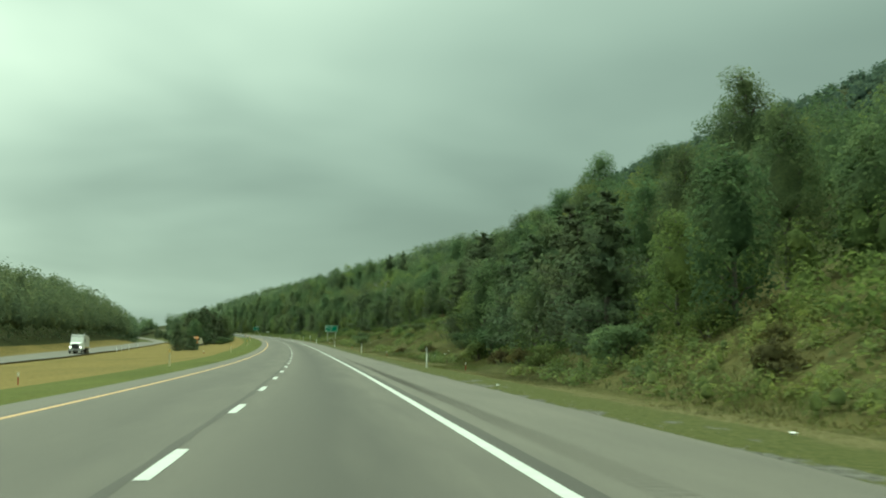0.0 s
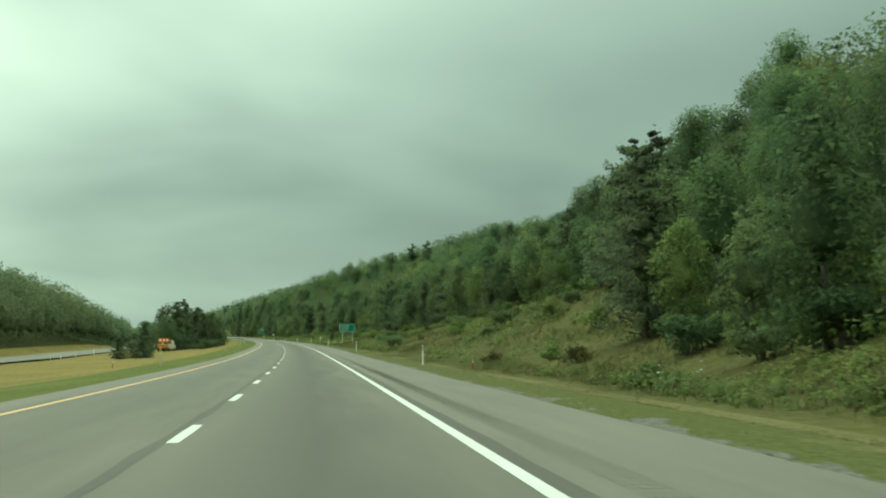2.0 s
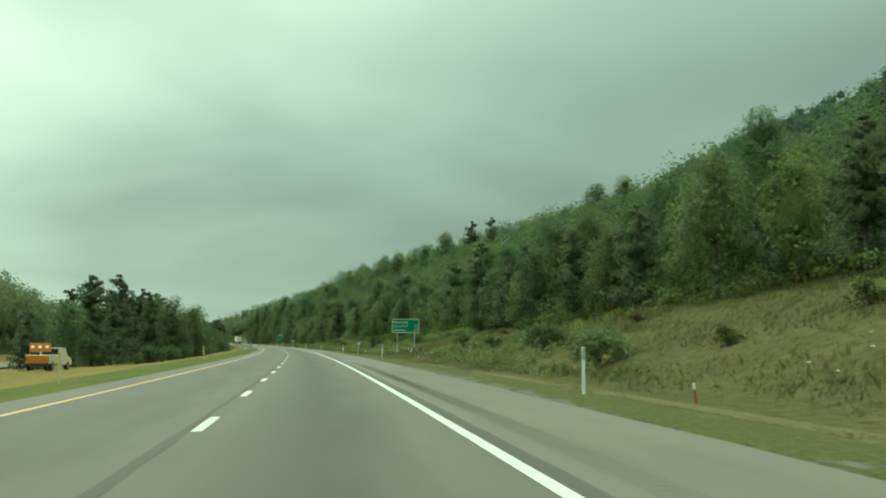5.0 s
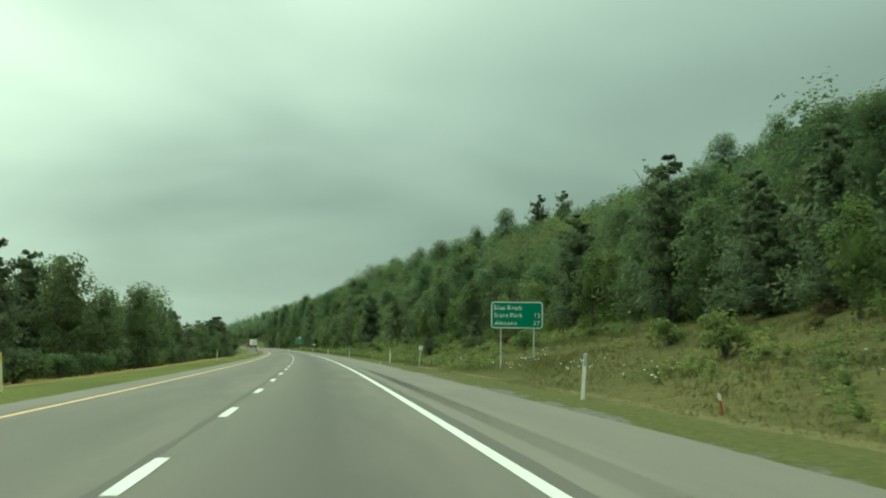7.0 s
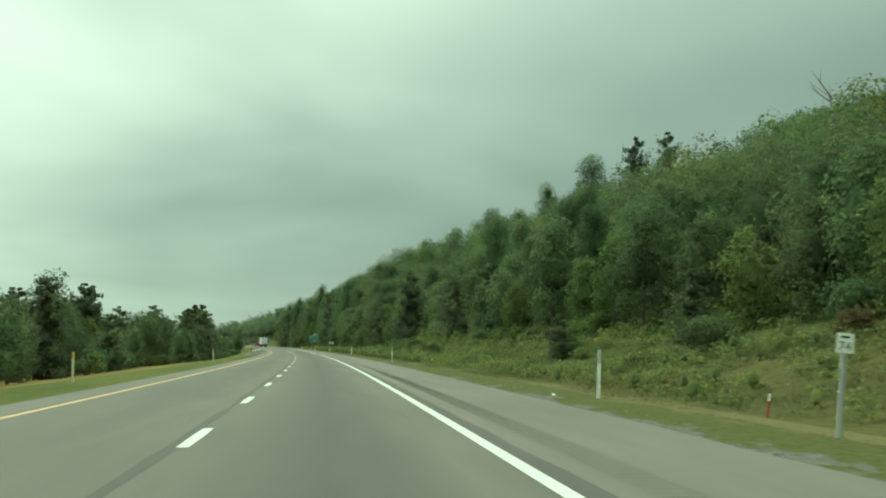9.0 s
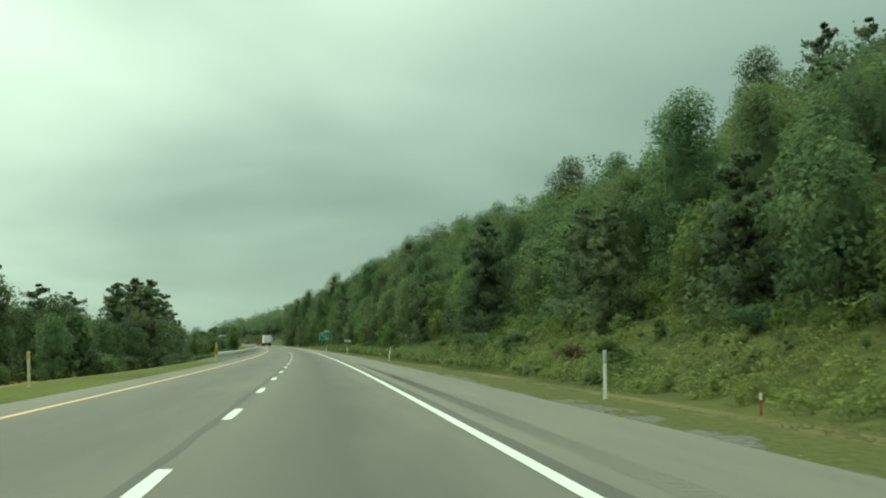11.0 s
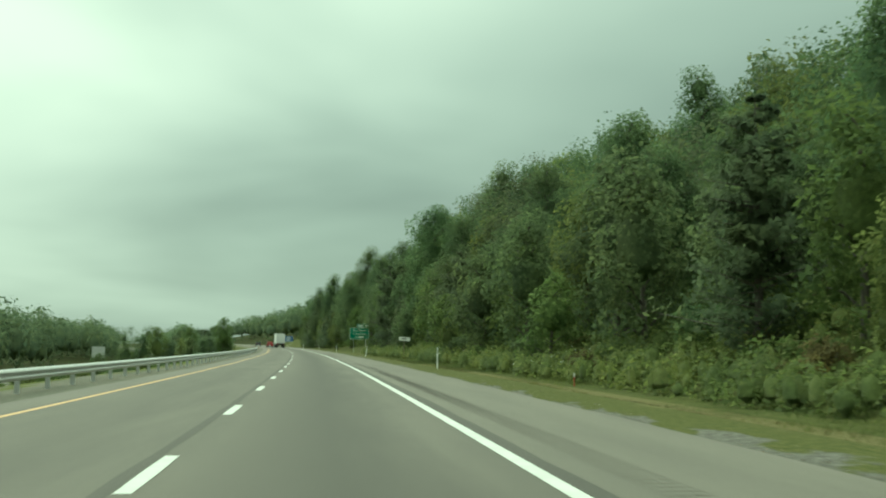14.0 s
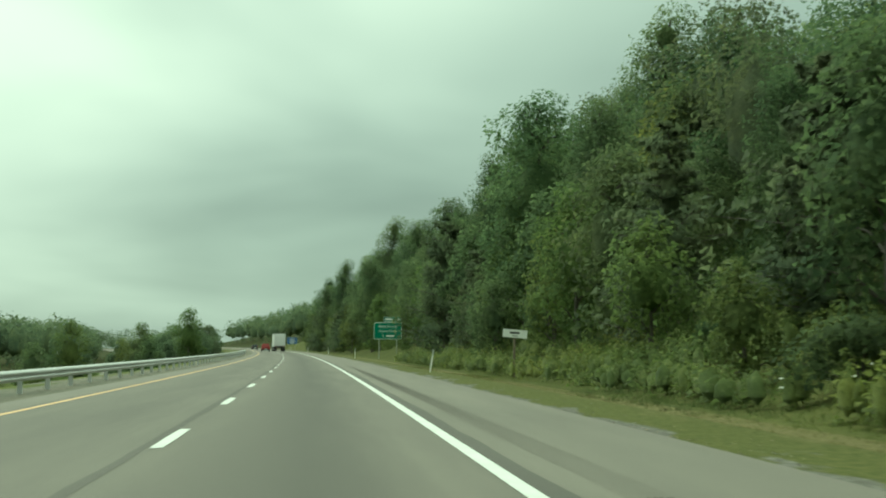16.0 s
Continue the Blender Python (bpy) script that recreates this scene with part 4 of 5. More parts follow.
def thicket(name, label, count, seed):
    """Shrubs and saplings, taller towards the trees, that hide the trunks."""
    rng = np.random.default_rng(seed)
    every = []
    for i in range(count):
        s = float(rng.uniform(30, 900))
        k = rng.uniform(0, 1)
        p = np.array(ground_at(s, edge_of_wood(s) - 1.5 + 8.5 * k))
        h, r = (0.8 + 2.4 * k) * rng.uniform(0.7, 1.3), rng.uniform(0.8, 1.5)
        for c, q in (((0, 0, h * 0.5), (r, r, h * 0.5)), ((rng.uniform(-r, r), rng.uniform(-r, r), h * 0.7), (r * 0.6, r * 0.6, h * 0.35)), ((rng.uniform(-r, r), rng.uniform(-r, r), h * 0.45), (r * 0.5, r * 0.5, h * 0.35))):
            every.append((tuple(p + np.array(c)), q))
    V, F, NN = leafy(rng, every, 9, 0.16, 1, 0.7)
    tagged(new(name, mesh_from(name, V, F, [M_LEAF_LIGHT], normals=NN)), label, "thicket", kind="stuff")


M_WEED = foliage("weeds", (0.103, 0.128, 0.044), (0.135, 0.161, 0.055), (0.172, 0.192, 0.071))
undergrowth("undergrowth", "low green weeds and brambles on the bank", 7000, 8)
thicket("thicket", "dense leafy thicket closing the foot of the woods", 1150, 18)
for s, d, k in ((72, 16.6, 0.86), (79, 17.6, 1.0), (141, 18.5, 0.95)):
    place(PINES[0], s, d, k, s * 7, group=W_ALONG)
for s, d, k in ((395, 34, 1.0), (432, 36, 1.0), (148, 36, 0.8), (410, 39, 0.9)):
    place(SNAG, s, d, k, s * 7)
for ob in MODELS:
    for o in (*ob.children_recursive, ob):
        bpy.data.objects.remove(o)


def height_table(s_range, d_range, ds=4.0, dd=0.45):
    """The ground's heights over the road on a fine grid, to look up many places at once."""
    S, D = np.arange(s_range[0], s_range[1] + ds, ds), np.arange(d_range[0], d_range[1] + dd, dd)
    return S[0], D[0], ds, dd, np.array([[lie(float(a), float(b)) for b in D] for a in S])


def many_places(table, s, d):
    s0, d0, ds, dd, H = table
    i, j = (s - s0) / ds, (d - d0) / dd
    a, b = np.clip(i.astype(int), 0, H.shape[0] - 2), np.clip(j.astype(int), 0, H.shape[1] - 2)
    u, v = i - a, j - b
    h = H[a, b] * (1 - u) * (1 - v) + H[a + 1, b] * u * (1 - v) + H[a, b + 1] * (1 - u) * v + H[a + 1, b + 1] * u * v
    t = np.interp(s, S0, TH0)
    return np.stack((np.interp(s, S0, X0) + d * np.cos(t), np.interp(s, S0, Y0) + d * np.sin(t), np.interp(s, S0, Z0) + h), axis=1)


RIGHT_TABLE = height_table((0, 770), (6.6, 36))
LEFT_TABLE = height_table((0, 600), (-12, -4.7))


def grass_field(name, label, s_range, d_of, count, seed, height, mat, blades=4, table=None, keep=None):
    """Tufts of narrow blades on the ground."""
    rng = np.random.default_rng(seed)
    s = rng.uniform(*s_range, count)
    ends = np.array([d_of(float(x)) for x in np.linspace(*s_range, 120)])
    grid = np.linspace(*s_range, 120)
    lo, hi = np.interp(s, grid, ends[:, 0]), np.interp(s, grid, ends[:, 1])
    d = rng.uniform(lo, hi)
    if keep is not None:
        k = keep(s, d) > rng.uniform(-0.35, 0.35, count)
        s, d, lo, hi = s[k], d[k], lo[k], hi[k]
        count = len(s)
    wave = 0.75 + 0.25 * np.sin(s * 0.21 + 2 * np.sin(d * 0.7)) + 0.2 * np.sin(s * 0.053 + d)
    p = np.repeat(many_places(table or RIGHT_TABLE, s, d), blades, axis=0)
    n = len(p)
    h0 = np.repeat(height * rng.uniform(0.5, 1.3, count) * wave * np.clip((d - lo) / 3.0, 0.35, 1.0), blades)
    h = h0 * rng.uniform(0.6, 1.1, n)
    w = 0.010 + 0.014 * h0 * rng.uniform(0.5, 1, n)
    t = rng.uniform(-0.9, 0.9, n)
    side = np.stack((np.cos(t) * w, np.sin(t) * w, np.zeros(n)), axis=1)
    q = p + np.stack((rng.normal(0, 0.1, n), rng.normal(0, 0.1, n), np.full(n, -0.03)), axis=1)
    tip = np.stack((rng.normal(0, 0.45, n) * h, rng.normal(0, 0.45, n) * h, h), axis=1)
    V = np.stack((q - side, q + side, q + tip), axis=1).reshape(-1, 3)
    F = np.arange(3 * n).reshape(-1, 3).tolist()
    up = np.stack((rng.normal(0, 0.2, n), rng.normal(-0.35, 0.2, n), np.ones(n)), axis=1)
    up /= np.linalg.norm(up, axis=1)[:, None]
    return tagged(new(name, mesh_from(name, V, F, [mat], normals=np.repeat(up, 3, axis=0))), label, "grass", kind="stuff")


def gravel(name, label, count, seed):
    """Loose stones along the shoulder's edge."""
    rng = np.random.default_rng(seed)
    s, d = rng.uniform(10, 690, count), 6.55 + np.abs(rng.normal(0, 0.42, count))
    p = many_places(RIGHT_TABLE, s, d)
    r = rng.uniform(0.010, 0.026, (count, 1, 1))
    shape = np.array(((1, 0, 0), (-1, 0, 0), (0, 1, 0), (0, -1, 0), (0, 0, 0.7), (0, 0, -0.7)))
    V = (p[:, None] + shape[None] * r * rng.uniform(0.6, 1.4, (count, 6, 1))).reshape(-1, 3)
    faces = np.array(((0, 2, 4), (2, 1, 4), (1, 3, 4), (3, 0, 4), (2, 0, 5), (1, 2, 5), (3, 1, 5), (0, 3, 5)))
    F = (faces[None] + 6 * np.arange(count)[:, None, None]).reshape(-1, 3).tolist()
    return tagged(new(name, mesh_from(name, V, F, [M_PEBBLE])), label, "gravel", kind="stuff")


def flower_heads(name, label, seed):
    """Flat white flower heads on thin stems, in loose groups on the bank."""
    rng = np.random.default_rng(seed)
    V, F = [], []
    for s0, d0, k in ((330, 13.5, 16), (345, 12.5, 14), (349, 14.5, 16), (318, 14, 10), (375, 13, 8), (300, 15, 8), (606, 13.5, 14), (612, 15, 8), (648, 13, 6), (120, 14, 6), (225, 15, 6)):
        for i in range(k):
            s, d = s0 + rng.normal(0, 2.2), d0 + rng.normal(0, 0.7)
            c = ground_at(s, d) + Vector((0, 0, rng.uniform(0.45, 0.85)))
            r = rng.uniform(0.03, 0.055)
            n = len(V)
            V += [c + Vector((r * math.cos(a), r * math.sin(a), 0.012 * math.cos(3 * a))) for a in (0, 1.05, 2.09, 3.14, 4.19, 5.24)] + [c + Vector((0, 0, 0.02)), c - Vector((0, 0, 0.03))]
            F += [(n + k2, n + (k2 + 1) % 6, n + 6) for k2 in range(6)] + [(n + (k2 + 1) % 6, n + k2, n + 7) for k2 in range(6)]
    return tagged(new(name, mesh_from(name, V, F, [M_FLOWER])), label, "flowers", kind="stuff")


M_PEBBLE = foliage("pebbles", (0.17, 0.155, 0.13), (0.22, 0.20, 0.17), (0.29, 0.27, 0.23), 0.9)
gravel("gravel", "loose grey gravel along the edge of the shoulder", 7000, 41)
flower_heads("wild_flowers", "white wild flower heads among the tall grass", 42)
grass_field("tall_grass", "tall unmown brownish grass on the bank", (8, 740), lambda s: (10.2, edge_of_wood(s) + 1), 74000, 4, 0.32, M_BLADE, 4, keep=lambda s, d: 0.25 - 0.5 * patchy(s + 31, d) - np.clip((s - 330) / 250, 0, 0.75))
grass_field("tall_grass", "tall unmown green grass on the bank", (8, 740), lambda s: (10.2, edge_of_wood(s) + 1), 74000, 14, 0.34, M_BLADE_LUSH, 4, keep=lambda s, d: -0.05 + 0.5 * patchy(s + 31, d) + np.clip((s - 330) / 250, 0, 0.75))
grass_field("verge_grass", "short green and straw grass along the shoulder", (8, 740), lambda s: (6.95, 8.9), 18000, 5, 0.10, M_BLADE_GREEN)
grass_field("verge_grass", "straw-coloured mown grass behind the green verge", (8, 740), lambda s: (8.4, 10.8), 18000, 25, 0.16, M_BLADE)
grass_field("median_grass", "mown grass in the median", (8, 520), lambda s: (-9.0, -4.9), 18000, 6, 0.05, M_BLADE_GREEN, 4, LEFT_TABLE)

# ------------------------------------------------------------------ signs and posts


def stand(s, d, turn=0.0, lean=0.0, back=0.0, z=0.0):
    """The pose of a thing on the ground that faces the traffic coming along our lanes."""
    p = ground_at(s, d)
    return Matrix.Translation(p + Vector((0, 0, z))) @ pose(0, 0, 0, 0, 0, turn_at(s) + turn) @ pose(0, 0, 0, back, lean, 0)


def bar_mesh(w, h, mat, name="letter_bar"):
    bm = bmesh.new()
    v = [bm.verts.new(c) for c in ((0, 0, 0), (w, 0, 0), (w, 0, h), (0, 0, h))]
    bm.faces.new(v)
    me = bpy.data.meshes.new(name)
    bm.to_mesh(me)
    bm.free()
    me.materials.append(mat)
    return me


def h_post(h, w=0.09, depth=0.12):
    """A galvanised post of H section."""
    bm = bmesh.new()
    box(w, 0.012, h + 0.4, 0, -depth / 2, -0.4, bm=bm)
    box(w, 0.012, h + 0.4, 0, depth / 2, -0.4, bm=bm)
    box(0.012, depth - 0.012, h + 0.4, 0, 0, -0.4, bm=bm)
    return bm


def words(ob, text, size, x, z, align):
    """Each word of a line as a part of its own."""
    made, wide = [], 0.0
    for w in text.split():
        me = lettering(w, size, M_SIGN_WHITE)
        xs = [v.co.x for v in me.vertices]
        me.transform(Matrix.Translation((-min(xs), 0, 0)))
        made.append((me, wide))
        wide += max(xs) - min(xs) + size * 0.38
    wide -= size * 0.38
    left = x if align == "LEFT" else x - wide if align == "RIGHT" else x - wide / 2
    for me, off in made:
        child("lettering", me, ob, Matrix.Translation((left + off, -0.019, z)), "white lettering")


def guide_sign():
    m = stand(355.4, 14.76, -2.0)
    ob = thing("guide_sign", "green distance sign with white lettering on two steel posts", "road sign", m)
    gl = ground_at(355.4, 14.76).z
    low, w, h = 2.56 - lie(355.4, 14.76), 3.44, 1.78
    for x in (-1.05, 1.12):
        drop = ground_at(355.4, 14.76 + x).z - gl
        part("post", h_post(low + h - 0.15 - drop), M_STEEL, ob, m=Matrix.Translation((x, 0.12, drop)))
    part("panel", rounded_plate(w, h, 0.22, 0.03), M_SIGN_GREEN, ob, m=Matrix.Translation((0, 0, low)))
    part("border", rounded_border(w - 0.05, h - 0.05, 0.20, 0.055, 0.004), M_SIGN_WHITE, ob, m=Matrix.Translation((0, -0.017, low + 0.025)))
    for z in (0.45, 1.3):
        part("brace", box(w - 0.3, 0.05, 0.07, 0, 0.042, low + z), M_STEEL, ob)
    for text, x, z, align in (("Blue Knob", -1.52, 1.24, "LEFT"), ("State Park", -1.50, 0.74, "LEFT"), ("13", 1.50, 0.74, "RIGHT"), ("Altoona", -1.48, 0.24, "LEFT"), ("27", 1.50, 0.24, "RIGHT")):
        words(ob, text, 0.40, x, low + z, align)


guide_sign()


def exit_sign(s, d, low):
    m = stand(s, d, -2.0)
    ob = thing("exit_sign", "green exit sign with a small tab on two steel posts", "road sign", m)
    w, h = 3.6, 2.2
    for x in (-1.1, 1.15):
        part("post", h_post(low + h), M_STEEL, ob, m=Matrix.Translation((x, 0.12, ground_at(s, d + x).z - ground_at(s, d).z)))
    part("panel", rounded_plate(w, h, 0.28, 0.03), M_SIGN_GREEN, ob, m=Matrix.Translation((0, 0, low)))
    part("border", rounded_border(w - 0.05, h - 0.05, 0.26, 0.06, 0.004), M_SIGN_WHITE, ob, m=Matrix.Translation((0, -0.017, low + 0.025)))
    tab = part("tab", rounded_plate(2.3, 0.68, 0.12, 0.03), M_SIGN_GREEN, ob, m=Matrix.Translation((0.62, 0, low + h + 0.02)))
    part("border", rounded_border(2.25, 0.63, 0.11, 0.05, 0.004), M_SIGN_WHITE, tab, m=Matrix.Translation((0, -0.017, 0.025)))
    for x, bw in ((-0.95, 0.95), (0.3, 0.6)):
        child("letter_bar", bar_mesh(bw, 0.24, M_SIGN_WHITE), tab, Matrix.Translation((x, -0.019, 0.22)))
    for z in (0.45, 1.6):
        part("brace", box(w - 0.3, 0.05, 0.07, 0, 0.042, low + z), M_STEEL, ob)
    for text, z in (("Blue Knob", 1.52), ("State Park", 0.92)):
        words(ob, text, 0.50, 0, low + z, "CENTER")
    child("lettering", lettering("2", 0.50, M_SIGN_WHITE, align="CENTER"), ob, Matrix.Translation((-0.62, -0.019, low + 0.32)), "white lettering")
    child("letter_bar", bar_mesh(1.05, 0.22, M_SIGN_WHITE), ob, Matrix.Translation((-0.2, -0.019, low + 0.34)))


exit_sign(785.0, 13.2, 2.2 - lie(785.0, 13.2))


def notice_board(s, d):
    m = stand(s, d, -2, 2.0)
    ob = thing("notice_board", "small white notice board on a dark wooden post", "road sign", m)
    part("post", box(0.11, 0.11, 2.75, 0, 0.07, -0.3, 0.012), M_POST_WOOD, ob)
    part("panel", rounded_plate(1.25, 0.42, 0.03, 0.03), M_SIGN_WHITE, ob, m=pose(0, 0, 2.02, 0, 2.5, 0))
    for x, z, w, h in ((-0.26, 2.22, 0.5, 0.10), (-0.14, 2.10, 0.3, 0.035)):
        child("letter_bar", bar_mesh(w, h, M_BLACK), ob, Matrix.Translation((x, -0.019, z)))


notice_board(686.0, 12.2)


def mile_marker(s, d):
    m = stand(s, d, -3, 5.0)
    ob = thing("mile_marker", "white mile marker plate with black numerals on a leaning steel post", "road sign", m)
    bm = bmesh.new()
    box(0.075, 0.01, 1.85, 0, 0.03, -0.35, bm=bm)
    box(0.01, 0.04, 1.85, -0.035, 0.012, -0.35, bm=bm)
    box(0.01, 0.04, 1.85, 0.035, 0.012, -0.35, bm=bm)
    part("post", bm, M_STEEL, ob)
    part("panel", rounded_plate(0.27, 0.31, 0.02, 0.008), M_SIGN_WHITE, ob, m=Matrix.Translation((0, -0.015, 1.40)))
    child("numerals", lettering("74", 0.20, M_BLACK, "numerals", "CENTER", 0.92), ob, Matrix.Translation((0, -0.022, 1.44)), "black numerals")
    child("letter_bar", bar_mesh(0.14, 0.035, M_BLACK), ob, Matrix.Translation((-0.07, -0.022, 1.63)))


mile_marker(369.6, 9.6)


def make_delineator():
    ob = thing("delineator_post", "white plastic roadside post with a grey reflector", "post")
    bm = bmesh.new()
    box(0.072, 0.014, 1.22, 0, 0, -0.1, 0.004, 1, bm)
    box(0.012, 0.03, 1.22, -0.031, 0.018, -0.1, bm=bm)
    box(0.012, 0.03, 1.22, 0.031, 0.018, -0.1, bm=bm)
    part("post", bm, M_PLASTIC, ob)
    part("reflector", box(0.07, 0.006, 0.30, 0, -0.011, 0.81, 0.002, 1), M_REFLECTOR, ob)
    return ob


def make_stake():
    ob = thing("marker_stake", "short red utility marker stake with a white top", "post")
    part("stake", box(0.05, 0.04, 0.50, 0, 0, -0.15, 0.01), M_RED, ob)
    part("cap", box(0.052, 0.042, 0.16, 0, 0, 0.352, 0.01), M_PLASTIC, ob, "white plastic cap")
    return ob


def make_yellow_post():
    ob = thing("delineator_post", "pale yellow plastic roadside post with a reflector", "post")
    part("post", box(0.095, 0.03, 1.2, 0, 0, -0.1, 0.008), M_CREAM, ob)
    part("reflector", box(0.082, 0.006, 0.2, 0, -0.019, 0.86, 0.002, 1), M_YELLOW_SIGN, ob)
    return ob


M_CREAM = painted("cream_plastic", (0.62, 0.55, 0.36), 0.55)
post = make_delineator()
RIGHT_POSTS = [(74.0, 8.05, 0), (149.4, 8.05, 0), (224.7, 8.05, 0), (303.2, 8.0, 4), (380.0, 8.1, 2), (456.5, 8.05, 0), (533.6, 8.05, 5), (611.8, 8.05, 0), (687, 8.05, 9), (767.5, 8.05, 0), (839, 8.05, 0), (915, 8.05, 0), (990, 8.05, 0)]
for s, d, lean in RIGHT_POSTS:
    copy_thing(post, stand(s, d, 0, lean))
post_y = make_yellow_post()
FAR_POSTS = (283, 292.5, 309.5, 333)
LEFT_POSTS = [(81, -7.3, 0), (160, -7.4, 0), (241, -7.3, 0), (310, -7.3, -4), (398, -7.3, 0), (468, -7.3, -3)]
for s, d, lean in LEFT_POSTS:
    copy_thing(post_y, stand(s, d, 0, lean))
far_post = make_delineator()
tagged(far_post, "white plastic roadside post beside the opposite carriageway")
for s in FAR_POSTS:
    copy_thing(far_post, stand(s, -35.6))
stake = make_stake()
STAKES = [(81, 11.2, 2), (152, 11.2, 0), (226, 11.2, -6), (302, 11.1, -12), (377, 11.1, 7), (455, 11.2, 0), (524, 11.2, 0), (592, 11.3, 0), (56, -11.0, 0), (165, -11.0, 0)]
for s, d, lean in STAKES:
    copy_thing(stake, stand(s, d, 0, lean))
for ob in (post, post_y, far_post, stake):
    for o in (*ob.children_recursive, ob):
        bpy.data.objects.remove(o)


def blue_sign(s, d):
    ob = thing("service_sign", "distant blue service sign on two posts", "road sign", stand(s, d))
    for x in (-1.0, 1.0):
        part("post", h_post(4.2), M_STEEL, ob, m=Matrix.Translation((x, 0.12, 0)))
    part("panel", rounded_plate(3.4, 2.2, 0.2, 0.03), M_SIGN_BLUE, ob, m=Matrix.Translation((0, 0, 2.0)))
    part("border", rounded_border(3.35, 2.15, 0.18, 0.05, 0.004), M_SIGN_WHITE, ob, m=Matrix.Translation((0, -0.017, 2.025)))
    for z, w in ((3.5, 1.6), (2.9, 2.3), (2.4, 1.5)):
        child("letter_bar", bar_mesh(w, 0.2, M_SIGN_WHITE), ob, Matrix.Translation((-w / 2, -0.019, z)))


blue_sign(1053.0, 13.0)


def sign_back(s, d):
    """A square panel seen from behind, for the traffic on the opposite carriageway."""
    ob = thing("sign_back", "pale bare back of a large road sign on steel posts", "road sign", stand(s, d, 4))
    low = 2.3
    for x in (-1.1, 1.1):
        part("post", h_post(low + 3.8), M_STEEL, ob, m=Matrix.Translation((x, 0.12, 0)))
    part("panel", rounded_plate(4.3, 3.8, 0.12, 0.05), M_SIGN_BACK, ob, m=Matrix.Translation((0, 0, low)))
    for z in (0.4, 1.7, 3.0):
        part("brace", box(3.0, 0.05, 0.08, 0, -0.05, low + z), M_STEEL, ob)


sign_back(1000.0, -56.0)

# ------------------------------------------------------------------ guard rail


def w_beam(length, s0, d):
    """One W-shaped rail along the road, as a shell with thickness."""
    prof = [(0.0, -0.155), (0.045, -0.13), (0.08, -0.09), (0.08, -0.06), (0.012, -0.02), (0.012, 0.02), (0.08, 0.06), (0.08, 0.09), (0.045, 0.13), (0.0, 0.155)]
    verts, faces = [], []
    n = len(prof)
    stations = (0.0, length / 2, length + 0.02)
    for k in stations:
        for off in (0.0, -0.006):
            for x, z in prof:
                verts.append(at(s0 + k, d + x + off, 0.41 + z))
    for i in range(len(stations) - 1):
        a, b = i * 2 * n, (i + 1) * 2 * n
        for j in range(n - 1):
            faces.append((a + j, a + j + 1, b + j + 1, b + j))
            faces.append((a + n + j + 1, a + n + j, b + n + j, b + n + j + 1))
    return mesh_from("rail", verts, faces, [M_STEEL], smooth_faces=False)


def build_guard_rail(s_from, s_to, d):
    ob = thing("guard_rail", "galvanised steel guard rail on posts along the narrow shoulder", "guard rail")
    k = s_from
    while k < s_to:
        child("rail", w_beam(3.81, k, d), ob)
        q = at(k + 0.3, d - 0.08, lie(k, d - 0.08))
        part("post", h_post(0.56, 0.05, 0.12), M_STEEL, ob, m=Matrix.Translation(q) @ pose(0, 0, 0, 0, 0, turn_at(k) + 90))
        k += 3.81
    # bent-down terminal
    verts, faces = [], []
    for i in range(7):
        f = i / 6
        for x, z in ((0.0, 0.155), (0.08, 0.075), (0.012, 0.0), (0.08, -0.075), (0.0, -0.155)):
            verts.append(at(s_from - 1.2 * f, d - 0.25 * f * f + x * (1 - 0.6 * f), 0.41 + z))
    for i in range(6):
        for j in range(4):
            a = i * 5 + j
            faces.append((a, a + 1, a + 6, a + 5))
    child("end_section", mesh_from("end_section", verts, faces, [M_STEEL]), ob)
    return ob


build_guard_rail(535.5, 860.0, -6.0)


def object_marker(s, d):
    ob = thing("object_marker", "yellow object marker with black slanting stripes at the rail's end", "road sign", stand(s, d))
    part("post", box(0.10, 0.04, 1.75, 0, 0.03, -0.3, 0.008), M_CREAM, ob)
    part("panel", rounded_plate(0.27, 0.62, 0.03, 0.012), M_YELLOW_SIGN, ob, m=Matrix.Translation((0, -0.01, 0.46)))
    for k in range(3):
        bm = bmesh.new()
        z = 0.48 + 0.19 * k
        v = [bm.verts.new(c) for c in ((-0.12, 0, z + 0.08), (0.12, 0, z), (0.12, 0, z + 0.10), (-0.12, 0, z + 0.18))]
        f = bm.faces.new(v[::-1])
        g = bmesh.ops.extrude_face_region(bm, geom=[f])
        bmesh.ops.translate(bm, vec=(0, -0.003, 0), verts=[e for e in g["geom"] if isinstance(e, bmesh.types.BMVert)])
        part("stripe", bm, M_BLACK, ob, "black stripe", m=Matrix.Translation((0, -0.018, 0)))


object_marker(534.0, -6.1)

# ------------------------------------------------------------------ vehicles
M_TRAILER = painted("white_trailer", (0.72, 0.73, 0.71), 0.45, vary=0.08, scale=0.8)
M_RED_CAR = painted("red_car_paint", (0.22, 0.02, 0.02), 0.25, vary=0.05)
M_DARK_CAR = painted("dark_car_paint", (0.035, 0.04, 0.045), 0.25, vary=0.05)
M_TYRE = painted("tyre_rubber", (0.02, 0.02, 0.02), 0.85)
M_RIM = painted("wheel_rim", (0.35, 0.35, 0.36), 0.35, 0.8)
M_GLASS = painted("dark_glass", (0.02, 0.024, 0.026), 0.08)
M_TAIL = painted("red_lamp_glass", (0.35, 0.015, 0.012), 0.2)
M_HEAD = painted("clear_lamp_glass", (0.8, 0.8, 0.78), 0.15)
